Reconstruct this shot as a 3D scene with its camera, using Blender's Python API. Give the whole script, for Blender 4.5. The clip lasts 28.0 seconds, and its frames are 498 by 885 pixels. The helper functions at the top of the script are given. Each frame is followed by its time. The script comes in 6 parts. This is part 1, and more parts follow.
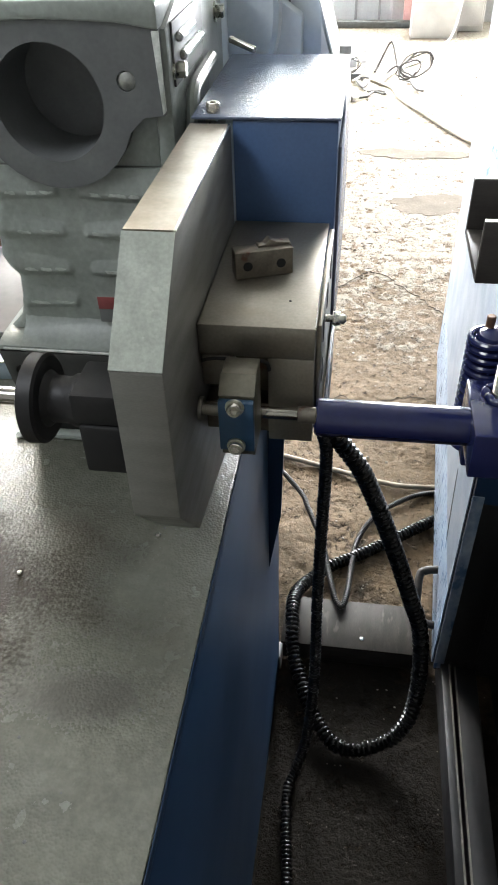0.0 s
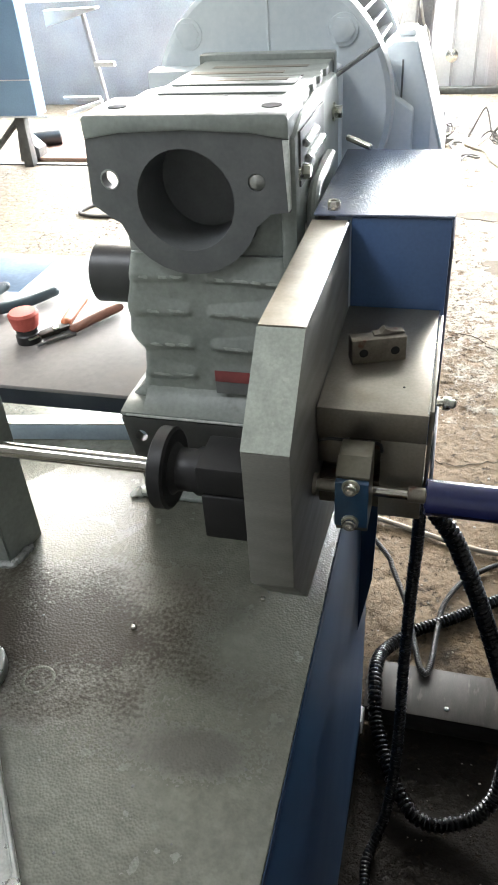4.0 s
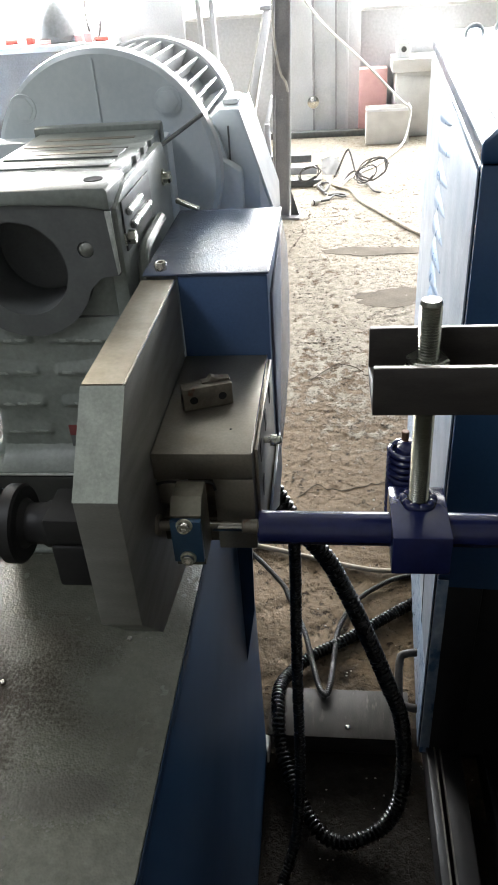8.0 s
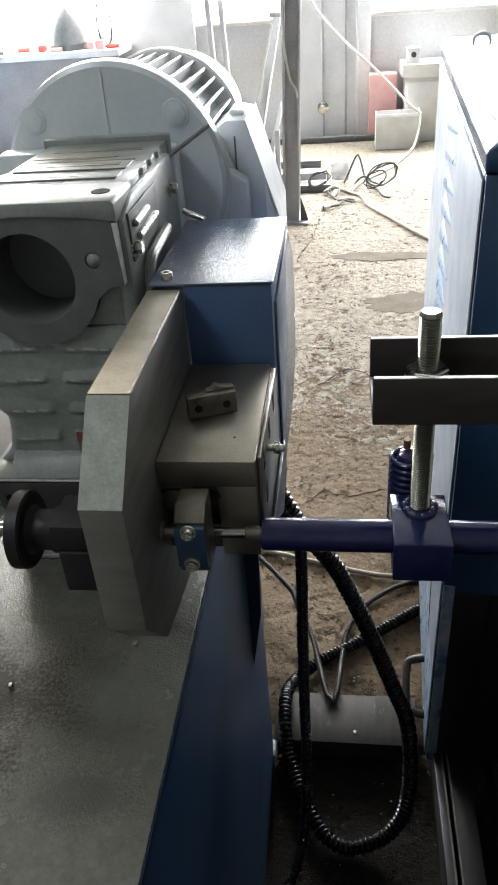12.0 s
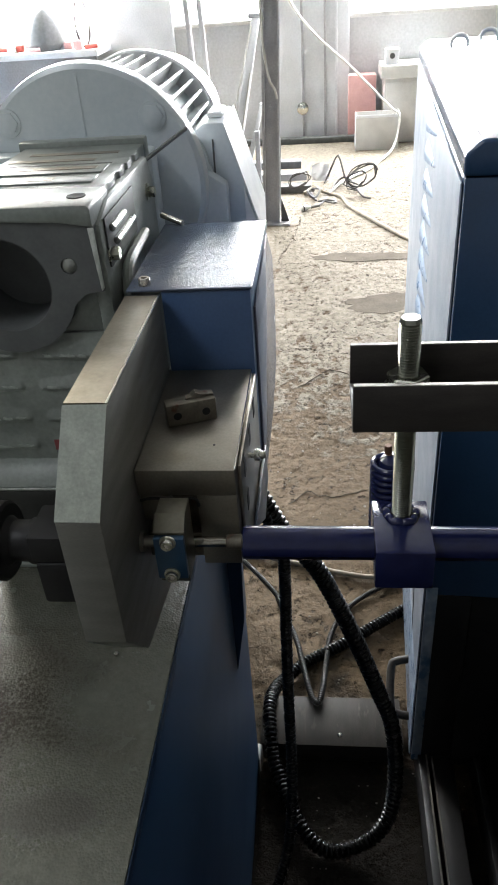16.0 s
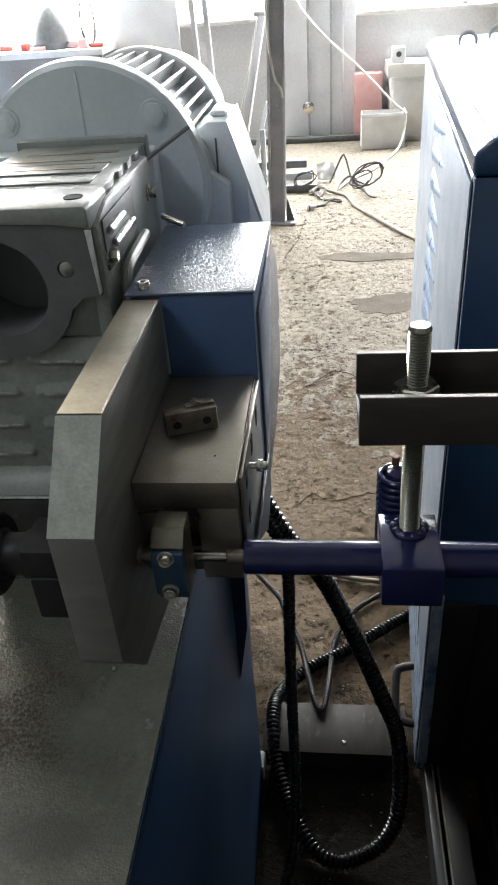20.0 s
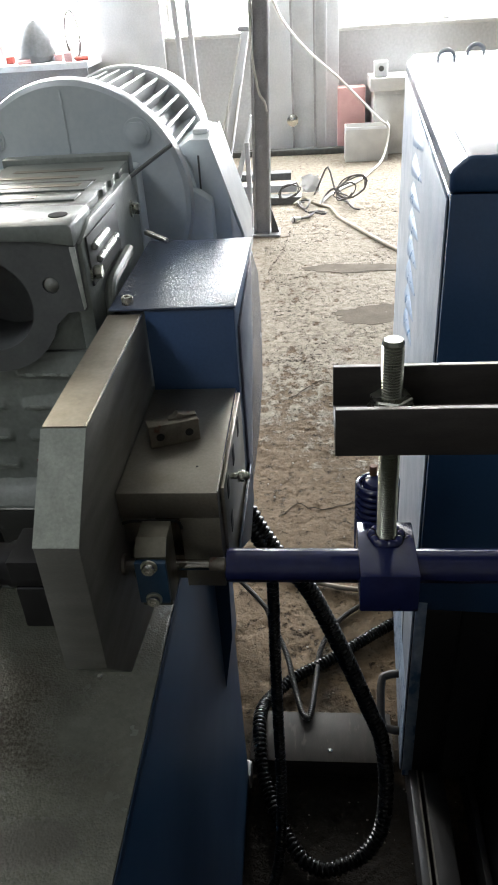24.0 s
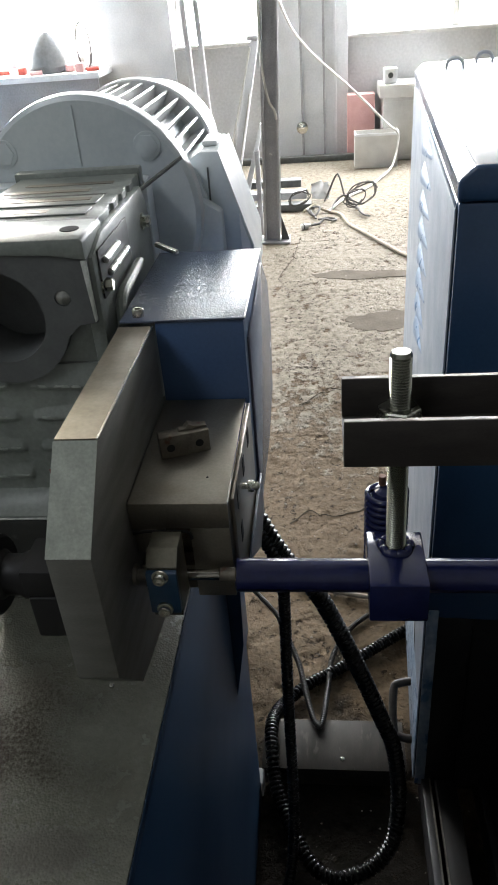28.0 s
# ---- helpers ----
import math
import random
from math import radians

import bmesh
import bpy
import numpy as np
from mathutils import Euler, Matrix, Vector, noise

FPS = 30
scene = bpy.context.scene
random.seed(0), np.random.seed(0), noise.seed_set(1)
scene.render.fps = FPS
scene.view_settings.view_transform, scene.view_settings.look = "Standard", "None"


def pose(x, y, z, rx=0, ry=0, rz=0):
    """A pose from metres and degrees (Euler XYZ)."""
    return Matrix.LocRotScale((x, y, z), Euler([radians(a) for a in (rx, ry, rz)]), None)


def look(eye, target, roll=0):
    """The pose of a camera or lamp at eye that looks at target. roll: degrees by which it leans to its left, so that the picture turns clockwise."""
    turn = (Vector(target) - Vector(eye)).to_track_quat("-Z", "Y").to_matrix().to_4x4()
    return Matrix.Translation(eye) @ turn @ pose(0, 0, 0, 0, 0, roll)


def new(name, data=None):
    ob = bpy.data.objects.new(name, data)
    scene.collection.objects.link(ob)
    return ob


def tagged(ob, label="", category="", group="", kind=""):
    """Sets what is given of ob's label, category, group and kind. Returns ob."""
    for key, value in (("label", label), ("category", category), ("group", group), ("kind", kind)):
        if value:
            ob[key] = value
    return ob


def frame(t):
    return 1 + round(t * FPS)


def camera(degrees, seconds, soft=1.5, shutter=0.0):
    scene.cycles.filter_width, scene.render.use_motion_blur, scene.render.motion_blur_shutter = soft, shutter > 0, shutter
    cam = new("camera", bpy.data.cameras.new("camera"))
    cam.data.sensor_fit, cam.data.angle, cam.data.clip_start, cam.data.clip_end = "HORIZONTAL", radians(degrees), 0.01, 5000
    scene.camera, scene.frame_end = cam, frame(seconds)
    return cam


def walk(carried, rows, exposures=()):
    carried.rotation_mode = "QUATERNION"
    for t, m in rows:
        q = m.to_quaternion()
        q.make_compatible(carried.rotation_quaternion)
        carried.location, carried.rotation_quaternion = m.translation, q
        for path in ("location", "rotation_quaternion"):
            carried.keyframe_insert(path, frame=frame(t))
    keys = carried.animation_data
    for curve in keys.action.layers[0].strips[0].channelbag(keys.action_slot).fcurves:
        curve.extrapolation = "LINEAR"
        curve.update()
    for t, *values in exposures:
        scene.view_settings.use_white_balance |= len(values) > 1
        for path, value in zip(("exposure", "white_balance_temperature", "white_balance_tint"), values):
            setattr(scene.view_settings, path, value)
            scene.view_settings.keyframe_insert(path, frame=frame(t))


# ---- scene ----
cam = camera(37.2, 28.0, 1.8)
PATH = [
    (0, (0.112, -0.364, 1.579), (-0.136, 1.149, 0.295), -2.0),
    (0.5, (0.111, -0.362, 1.581), (-0.155, 1.154, 0.303), -1.9),
    (1, (0.101, -0.361, 1.583), (-0.194, 1.153, 0.311), -2.0),
    (1.5, (0.091, -0.365, 1.591), (-0.278, 1.148, 0.337), -3.2),
    (2, (0.096, -0.366, 1.597), (-0.317, 1.149, 0.359), -4.0),
    (2.5, (0.097, -0.369, 1.603), (-0.342, 1.156, 0.386), -4.5),
    (3, (0.095, -0.377, 1.61), (-0.364, 1.158, 0.413), -4.6),
    (3.5, (0.089, -0.384, 1.616), (-0.378, 1.162, 0.437), -4.3),
    (5.5, (0.088, -0.396, 1.625), (-0.376, 1.17, 0.47), -4.1),
    (6, (0.084, -0.404, 1.627), (-0.463, 1.145, 0.486), -5.2),
    (6.5, (0.128, -0.412, 1.637), (-0.265, 1.189, 0.505), -4.9),
    (7, (0.158, -0.413, 1.646), (-0.081, 1.228, 0.527), -4.4),
    (7.5, (0.16, -0.415, 1.65), (-0.058, 1.24, 0.549), -4.6),
    (8, (0.156, -0.414, 1.649), (-0.069, 1.242, 0.551), -4.2),
    (8.5, (0.154, -0.41, 1.65), (-0.095, 1.24, 0.548), -4.3),
    (9, (0.151, -0.414, 1.651), (-0.12, 1.232, 0.548), -4.7),
    (9.5, (0.159, -0.418, 1.651), (-0.113, 1.232, 0.554), -5.0),
    (10, (0.161, -0.421, 1.654), (-0.099, 1.232, 0.56), -4.8),
    (10.5, (0.163, -0.418, 1.654), (-0.095, 1.24, 0.566), -4.9),
    (11, (0.158, -0.416, 1.654), (-0.104, 1.241, 0.564), -4.8),
    (11.5, (0.164, -0.416, 1.655), (-0.094, 1.241, 0.565), -4.7),
    (12, (0.163, -0.42, 1.657), (-0.089, 1.24, 0.57), -4.6),
    (12.5, (0.166, -0.422, 1.661), (-0.079, 1.243, 0.581), -4.7),
    (14.5, (0.165, -0.422, 1.664), (-0.059, 1.251, 0.592), -4.3),
    (15, (0.165, -0.417, 1.659), (-0.059, 1.253, 0.581), -4.3),
    (15.5, (0.166, -0.413, 1.657), (-0.046, 1.253, 0.571), -4.2),
    (16, (0.165, -0.41, 1.658), (-0.042, 1.255, 0.569), -4.3),
    (16.5, (0.165, -0.408, 1.657), (-0.033, 1.255, 0.564), -4.3),
    (17, (0.164, -0.406, 1.655), (-0.03, 1.251, 0.552), -4.2),
    (17.5, (0.168, -0.405, 1.655), (-0.025, 1.252, 0.553), -4.3),
    (18, (0.164, -0.406, 1.66), (-0.031, 1.254, 0.562), -4.0),
    (18.5, (0.163, -0.407, 1.662), (-0.04, 1.258, 0.572), -4.2),
    (19, (0.164, -0.403, 1.662), (-0.05, 1.264, 0.578), -4.3),
    (19.5, (0.165, -0.391, 1.657), (-0.055, 1.275, 0.573), -4.2),
    (20, (0.165, -0.384, 1.653), (-0.055, 1.278, 0.563), -4.4),
    (20.5, (0.165, -0.379, 1.65), (-0.062, 1.272, 0.545), -4.5),
    (21, (0.168, -0.379, 1.651), (-0.057, 1.271, 0.544), -4.7),
    (21.5, (0.172, -0.377, 1.651), (-0.05, 1.274, 0.544), -4.7),
    (22, (0.168, -0.385, 1.657), (-0.051, 1.268, 0.552), -4.7),
    (22.5, (0.172, -0.392, 1.658), (-0.032, 1.271, 0.565), -4.6),
    (24.5, (0.172, -0.402, 1.666), (-0.012, 1.281, 0.601), -4.0),
    (25, (0.171, -0.408, 1.67), (-0.021, 1.277, 0.611), -4.1),
    (25.5, (0.175, -0.409, 1.673), (-0.021, 1.281, 0.62), -4.5),
    (26, (0.171, -0.408, 1.671), (-0.028, 1.282, 0.621), -4.4),
    (26.5, (0.174, -0.407, 1.672), (-0.03, 1.283, 0.622), -4.3),
    (27, (0.175, -0.406, 1.672), (-0.027, 1.283, 0.621), -4.4),
    (27.5, (0.171, -0.404, 1.673), (-0.04, 1.284, 0.622), -4.7),
    (28, (0.174, -0.4, 1.669), (-0.041, 1.286, 0.616), -4.8),
]
walk(cam, [(t, look(eye, target, roll)) for t, eye, target, roll in PATH], [(0.0, 1.82), (1.5, 1.95), (3.5, 1.88), (6.0, 1.65), (7.0, 1.22), (8.0, 1.05), (12.0, 0.9), (20.0, 0.72), (28.0, 0.5)])

# ---- world and large lights ----
world = bpy.data.worlds.new("world")
scene.world = world
world.use_nodes = True
wn = world.node_tree
sky = wn.nodes.new("ShaderNodeTexSky")
sky.sky_type, sky.sun_disc, sky.sun_elevation, sky.sun_rotation = "NISHITA", False, radians(42), radians(10)
wn.nodes["Background"].inputs["Strength"].default_value = 0.05
wn.links.new(sky.outputs[0], wn.nodes["Background"].inputs["Color"])


def area(name, eye, target, w, h, watts, colour=(1, 1, 1)):
    lamp = bpy.data.lights.new(name, "AREA")
    lamp.shape, lamp.size, lamp.size_y, lamp.energy, lamp.color = "RECTANGLE", w, h, watts, colour
    ob = new(name, lamp)
    ob.matrix_world = look(eye, target)
    return ob


# daylight in the openings: three windows ahead, an unseen rooflight ahead, an added one behind
DAY = (0.955, 1.0, 1.045)
area("window_light", (2.0, 8.05, 2.0), (1.0, 0, 0.9), 3.0, 1.6, 390, DAY)
area("window_light", (-0.87, 8.05, 2.9), (0.1, 0, 0.9), 0.9, 3.3, 300, DAY)
area("window_light", (-3.7, 8.05, 2.0), (-1.0, 0, 0.9), 2.8, 1.6, 300, DAY)
area("unseen_rooflight", (-4.15, 6.85, 5.95), (-4.0, 6.5, 0.0), 2.0, 2.4, 200, (1.0, 0.93, 0.78))
# fill for the faces turned to the camera; this source is an unseen addition
area("unseen_rooflight", (-3.0, -1.7, 5.95), (-2.7, -1.5, 0.0), 2.4, 1.6, 66, DAY)


# ---- materials ----
def mat(name, a, b=None, rough=0.5, metal=0.0, scale=40.0, fine=300.0, bump=0.1, depth=0.0004, spread=0.12, stretch=(1, 1, 1), spots=None, spot_scale=6.0, spot_at=0.62, coat=0.0, spec=0.5, dimple=0.0, spot_rough=None, spot_soft=0.08, spot_detail=8):
    """A surface of two colours mixed by noise at two scales, with its own relief and uneven gloss."""
    m = bpy.data.materials.new(name)
    m.use_nodes = True
    t, n, k = m.node_tree, m.node_tree.nodes, m.node_tree.links
    p = n["Principled BSDF"]
    b = b or tuple(c * 0.8 for c in a)
    co = n.new("ShaderNodeTexCoord")
    mp = n.new("ShaderNodeMapping")
    mp.inputs["Scale"].default_value = stretch
    k.new(co.outputs["Object"], mp.inputs["Vector"])
    big, small = n.new("ShaderNodeTexNoise"), n.new("ShaderNodeTexNoise")
    for node, sc in ((big, scale), (small, fine)):
        node.inputs["Scale"].default_value = sc
        node.inputs["Detail"].default_value = 5
        k.new(mp.outputs[0], node.inputs["Vector"])
    mix = n.new("ShaderNodeMix")
    mix.data_type = "RGBA"
    ramp = n.new("ShaderNodeMapRange")
    ramp.inputs["From Min"].default_value, ramp.inputs["From Max"].default_value = 0.35, 0.65
    k.new(big.outputs["Fac"], ramp.inputs["Value"])
    k.new(ramp.outputs[0], mix.inputs["Factor"])
    mix.inputs["A"].default_value, mix.inputs["B"].default_value = (*a, 1), (*b, 1)
    last = mix.outputs["Result"]
    grain = n.new("ShaderNodeMix")
    grain.data_type, grain.blend_type = "RGBA", "OVERLAY"
    grain.inputs["Factor"].default_value = spread * 2.5
    k.new(last, grain.inputs["A"])
    k.new(small.outputs["Fac"], grain.inputs["B"])
    last = grain.outputs["Result"]
    if spots:
        sp = n.new("ShaderNodeTexNoise")
        sp.inputs["Scale"].default_value, sp.inputs["Detail"].default_value = spot_scale, spot_detail
        k.new(mp.outputs[0], sp.inputs["Vector"])
        sr = n.new("ShaderNodeMapRange")
        sr.inputs["From Min"].default_value, sr.inputs["From Max"].default_value = spot_at, spot_at + spot_soft
        sr.interpolation_type = "SMOOTHSTEP"
        k.new(sp.outputs["Fac"], sr.inputs["Value"])
        sm = n.new("ShaderNodeMix")
        sm.data_type = "RGBA"
        k.new(sr.outputs[0], sm.inputs["Factor"])
        k.new(last, sm.inputs["A"])
        sm.inputs["B"].default_value = (*spots, 1)
        last = sm.outputs["Result"]
    k.new(last, p.inputs["Base Color"])
    rr = n.new("ShaderNodeMapRange")
    rr.inputs["To Min"].default_value, rr.inputs["To Max"].default_value = max(0.02, rough - spread), min(1, rough + spread)
    k.new(big.outputs["Fac"], rr.inputs["Value"])
    gloss = rr.outputs[0]
    if spots and spot_rough is not None:
        gm = n.new("ShaderNodeMix")
        k.new(sr.outputs[0], gm.inputs["Factor"])
        k.new(gloss, gm.inputs["A"])
        gm.inputs["B"].default_value = spot_rough
        gloss = gm.outputs["Result"]
    k.new(gloss, p.inputs["Roughness"])
    p.inputs["Metallic"].default_value = metal
    p.inputs["Specular IOR Level"].default_value = spec
    p.inputs["Coat Weight"].default_value = coat
    p.inputs["Coat Roughness"].default_value = 0.15
    if bump:
        bp = n.new("ShaderNodeBump")
        bp.inputs["Strength"].default_value, bp.inputs["Distance"].default_value = bump, depth
        height = small.outputs["Fac"]
        if dimple:
            bp.invert = True
            dn = n.new("ShaderNodeTexVoronoi")
            dn.feature = "SMOOTH_F1"
            dn.inputs["Scale"].default_value, dn.inputs["Smoothness"].default_value = dimple, 0.2
            k.new(mp.outputs[0], dn.inputs["Vector"])
            height = dn.outputs["Distance"]
        k.new(height, bp.inputs["Height"])
        k.new(bp.outputs[0], p.inputs["Normal"])
    return m


def flat(name, c, rough=0.5, metal=0.0, glow=0.0):
    m = bpy.data.materials.new(name)
    m.use_nodes = True
    p = m.node_tree.nodes["Principled BSDF"]
    p.inputs["Base Color"].default_value, p.inputs["Roughness"].default_value, p.inputs["Metallic"].default_value = (*c, 1), rough, metal
    if glow:
        p.inputs["Emission Color"].default_value, p.inputs["Emission Strength"].default_value = (*c, 1), glow
    return m


M_BED = mat("hammered_grey_paint", (0.128, 0.132, 0.106), (0.104, 0.106, 0.085), rough=0.22, scale=48, fine=190, bump=0.8, depth=0.0005, spread=0.14, spots=(0.070, 0.060, 0.045), spot_scale=5.5, spot_at=0.5, dimple=390, spot_rough=0.36, spot_soft=0.24, spot_detail=7)


def grime(material, at, size, colour, amount=0.8):
    """Lays one oily, speckled stain with a ragged edge on a surface, round a place in the object's own x and y."""
    n, k = material.node_tree.nodes, material.node_tree.links
    p = n["Principled BSDF"]
    was = p.inputs["Base Color"].links[0].from_socket
    co = n.new("ShaderNodeTexCoord")
    shift = n.new("ShaderNodeVectorMath")
    shift.operation = "MULTIPLY_ADD"
    k.new(co.outputs["Object"], shift.inputs[0])
    shift.inputs[1].default_value = (1 / size[0], 1 / size[1], 0)
    shift.inputs[2].default_value = (-at[0] / size[0], -at[1] / size[1], 0)
    far = n.new("ShaderNodeVectorMath")
    far.operation = "LENGTH"
    k.new(shift.outputs[0], far.inputs[0])
    ragged, speck = n.new("ShaderNodeTexNoise"), n.new("ShaderNodeTexNoise")
    ragged.inputs["Scale"].default_value, ragged.inputs["Detail"].default_value = 16, 9
    speck.inputs["Scale"].default_value, speck.inputs["Detail"].default_value = 260, 3
    for t in (ragged, speck):
        k.new(co.outputs["Object"], t.inputs["Vector"])
    add = n.new("ShaderNodeMath")
    add.operation = "MULTIPLY_ADD"
    k.new(ragged.outputs["Fac"], add.inputs[0])
    add.inputs[1].default_value = 1.3
    k.new(far.outputs["Value"], add.inputs[2])
    add2 = n.new("ShaderNodeMath")
    add2.operation = "MULTIPLY_ADD"
    k.new(speck.outputs["Fac"], add2.inputs[0])
    add2.inputs[1].default_value = 1.1
    k.new(add.outputs[0], add2.inputs[2])
    r = n.new("ShaderNodeMapRange")
    r.interpolation_type = "SMOOTHSTEP"
    for key, v in (("From Min", 1.5), ("From Max", 2.2), ("To Min", amount), ("To Max", 0.0)):
        r.inputs[key].default_value = v
    k.new(add2.outputs[0], r.inputs["Value"])
    mix = n.new("ShaderNodeMix")
    mix.data_type = "RGBA"
    k.new(r.outputs[0], mix.inputs["Factor"])
    k.new(was, mix.inputs["A"])
    mix.inputs["B"].default_value = (*colour, 1)
    k.new(mix.outputs["Result"], p.inputs["Base Color"])
    dull = n.new("ShaderNodeMix")
    k.new(r.outputs[0], dull.inputs["Factor"])
    k.new(p.inputs["Roughness"].links[0].from_socket, dull.inputs["A"])
    dull.inputs["B"].default_value = 0.5
    k.new(dull.outputs["Result"], p.inputs["Roughness"])
    less = n.new("ShaderNodeMapRange")
    less.inputs["To Min"].default_value, less.inputs["To Max"].default_value = 0.75, 0.2
    k.new(r.outputs[0], less.inputs["Value"])
    if not p.inputs["Specular IOR Level"].links:
        k.new(less.outputs[0], p.inputs["Specular IOR Level"])


grime(M_BED, (0.45, 0.33), (0.22, 0.12), (0.028, 0.021, 0.014), 0.95)
grime(M_BED, (0.62, 0.235), (0.09, 0.035), (0.030, 0.028, 0.022), 0.75)
M_NAVY = mat("navy_paint", (0.007, 0.025, 0.058), (0.005, 0.018, 0.045), rough=0.38, scale=5, fine=220, bump=0.0, depth=0.0001, spread=0.05, spec=0.35)
M_BLUE = mat("smooth_blue_paint", (0.07, 0.125, 0.25), (0.06, 0.11, 0.22), rough=0.3, scale=12, fine=300, bump=0.15, depth=0.0002, spread=0.06)
# lid greyer and lighter than the cover's blue: veil put into its colour
M_LID = mat("hammered_blue_paint", (0.10, 0.125, 0.18), (0.085, 0.108, 0.16), rough=0.14, scale=25, fine=430, bump=1.0, depth=0.0005, spread=0.03, dimple=480)
M_VIOLET = mat("violet_blue_paint", (0.012, 0.016, 0.062), (0.0095, 0.013, 0.05), rough=0.15, scale=60, fine=260, bump=0.12, spread=0.05)
M_PLATE = mat("ground_steel_plate", (0.27, 0.238, 0.185), (0.21, 0.185, 0.14), rough=0.38, metal=0.5, scale=30, fine=260, bump=0.12, depth=0.0003, spread=0.09, spots=(0.2, 0.15, 0.11), spot_scale=38, spot_at=0.68)
M_GREYPAINT = mat("pale_green_grey_paint", (0.32, 0.345, 0.295), (0.26, 0.285, 0.24), rough=0.5, scale=60, fine=380, bump=0.4, depth=0.0004, spread=0.12, spots=(0.37, 0.39, 0.335), spot_scale=110, spot_at=0.62)
M_STEEL = mat("machined_steel", (0.31, 0.288, 0.243), (0.25, 0.231, 0.193), rough=0.36, metal=0.8, scale=16, fine=420, bump=0.1, depth=0.0002, spread=0.08, spots=(0.21, 0.18, 0.135), spot_scale=20, spot_at=0.55, spot_soft=0.3)
M_BRIGHT = mat("bright_steel", (0.62, 0.6, 0.55), (0.5, 0.48, 0.43), rough=0.22, metal=1.0, scale=60, fine=500, bump=0.05, spread=0.08)
M_ZINC = mat("zinc_plated_steel", (0.62, 0.62, 0.55), (0.5, 0.51, 0.42), rough=0.28, metal=1.0, scale=80, fine=500, bump=0.05, spread=0.08)
M_CAST = mat("cast_iron_grey_green_paint", (0.27, 0.295, 0.275), (0.22, 0.242, 0.226), rough=0.34, scale=22, fine=190, bump=0.5, depth=0.0006, spread=0.1, spots=(0.17, 0.18, 0.165), spot_scale=26, spot_at=0.64)
M_DARKCAST = mat("dark_cast_iron", (0.085, 0.088, 0.085), (0.062, 0.064, 0.062), rough=0.5, scale=30, fine=240, bump=0.3, spread=0.08)
M_BORE = mat("dark_grey_primer", (0.135, 0.142, 0.142), (0.11, 0.116, 0.117), rough=0.5, scale=30, fine=260, bump=0.15, spread=0.06)
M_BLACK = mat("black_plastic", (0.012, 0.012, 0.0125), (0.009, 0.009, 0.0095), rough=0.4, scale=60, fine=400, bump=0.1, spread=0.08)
M_BLACKSTEEL = mat("black_oxide_steel", (0.038, 0.034, 0.031), (0.027, 0.024, 0.022), rough=0.5, scale=25, fine=300, bump=0.15, spread=0.1, stretch=(1, 4, 4), spec=0.3)
M_HOSE = mat("black_ribbed_conduit", (0.0065, 0.0062, 0.006), (0.0045, 0.0045, 0.0043), rough=0.27, scale=60, fine=400, bump=0.05, spread=0.05, spec=0.26)
M_GREYHOSE = mat("grey_metal_conduit", (0.036, 0.034, 0.030), (0.025, 0.023, 0.021), rough=0.32, metal=0.3, scale=60, fine=400, bump=0.05, spread=0.08)
M_CABLE = mat("dusty_beige_cable", (0.27, 0.23, 0.17), (0.2, 0.17, 0.12), rough=0.7, scale=30, fine=300, spread=0.1)
M_DARKCABLE = mat("dark_cable", (0.06, 0.055, 0.05), (0.045, 0.04, 0.035), rough=0.6, scale=30, fine=300, spread=0.1)
M_WHITECABLE = mat("white_cable", (0.7, 0.69, 0.65), (0.6, 0.59, 0.55), rough=0.55, scale=20, fine=200)
# motor blue-grey made pale: the haze over it is put into the paint
M_MOTOR = mat("hazed_blue_grey_paint", (0.70, 0.75, 0.77), (0.62, 0.68, 0.71), rough=0.3, scale=8, fine=160, bump=0.2, depth=0.0003, spread=0.08)
# fins, rim and ring lighter still, for backlight glare
M_FIN = mat("light_aluminium_fins", (0.82, 0.83, 0.83), (0.74, 0.75, 0.76), rough=0.34, scale=30, fine=200, bump=0.1, spread=0.06)
M_RED = mat("faded_red_plastic", (0.50, 0.11, 0.085), (0.42, 0.085, 0.065), rough=0.65, scale=40, fine=300, bump=0.1, spread=0.08, spec=0.25)
M_ORANGE = mat("orange_plastic_grip", (0.52, 0.17, 0.06), (0.42, 0.13, 0.05), rough=0.45, scale=40, fine=300, bump=0.1, spread=0.08)
M_BROWN = mat("brown_plastic_grip", (0.20, 0.075, 0.04), (0.15, 0.055, 0.03), rough=0.45, scale=40, fine=300, bump=0.1, spread=0.08)
M_TEAL = mat("dark_teal_rubber_grip", (0.03, 0.055, 0.068), (0.022, 0.043, 0.055), rough=0.5, scale=40, fine=300, spread=0.08)
M_TRAY = mat("grey_sheet_metal_top", (0.235, 0.213, 0.2), (0.195, 0.176, 0.163), rough=0.65, scale=6, fine=120, bump=0.06, spread=0.08, spots=(0.22, 0.195, 0.175), spot_scale=5, spot_at=0.63, spec=0.45)
# foot iron darkened: shadow under the shoulder and round the hub is in it
M_SHADECAST = mat("shade_darkened_cast_iron", (0.040, 0.041, 0.039), (0.026, 0.027, 0.026), rough=0.45, scale=24, fine=240, bump=0.3, spread=0.1, spots=(0.075, 0.078, 0.074), spot_scale=40, spot_at=0.64)
M_PALEBLUE = mat("worn_pale_blue_top", (0.12, 0.18, 0.26), (0.095, 0.14, 0.21), rough=0.75, scale=14, fine=150, spread=0.1, spots=(0.14, 0.16, 0.19), spot_scale=18, spot_at=0.66, spec=0.12)
M_PAPER = mat("white_paper", (0.7, 0.7, 0.7), (0.66, 0.66, 0.66), rough=0.75, scale=6, fine=200, bump=0.03, spread=0.03)
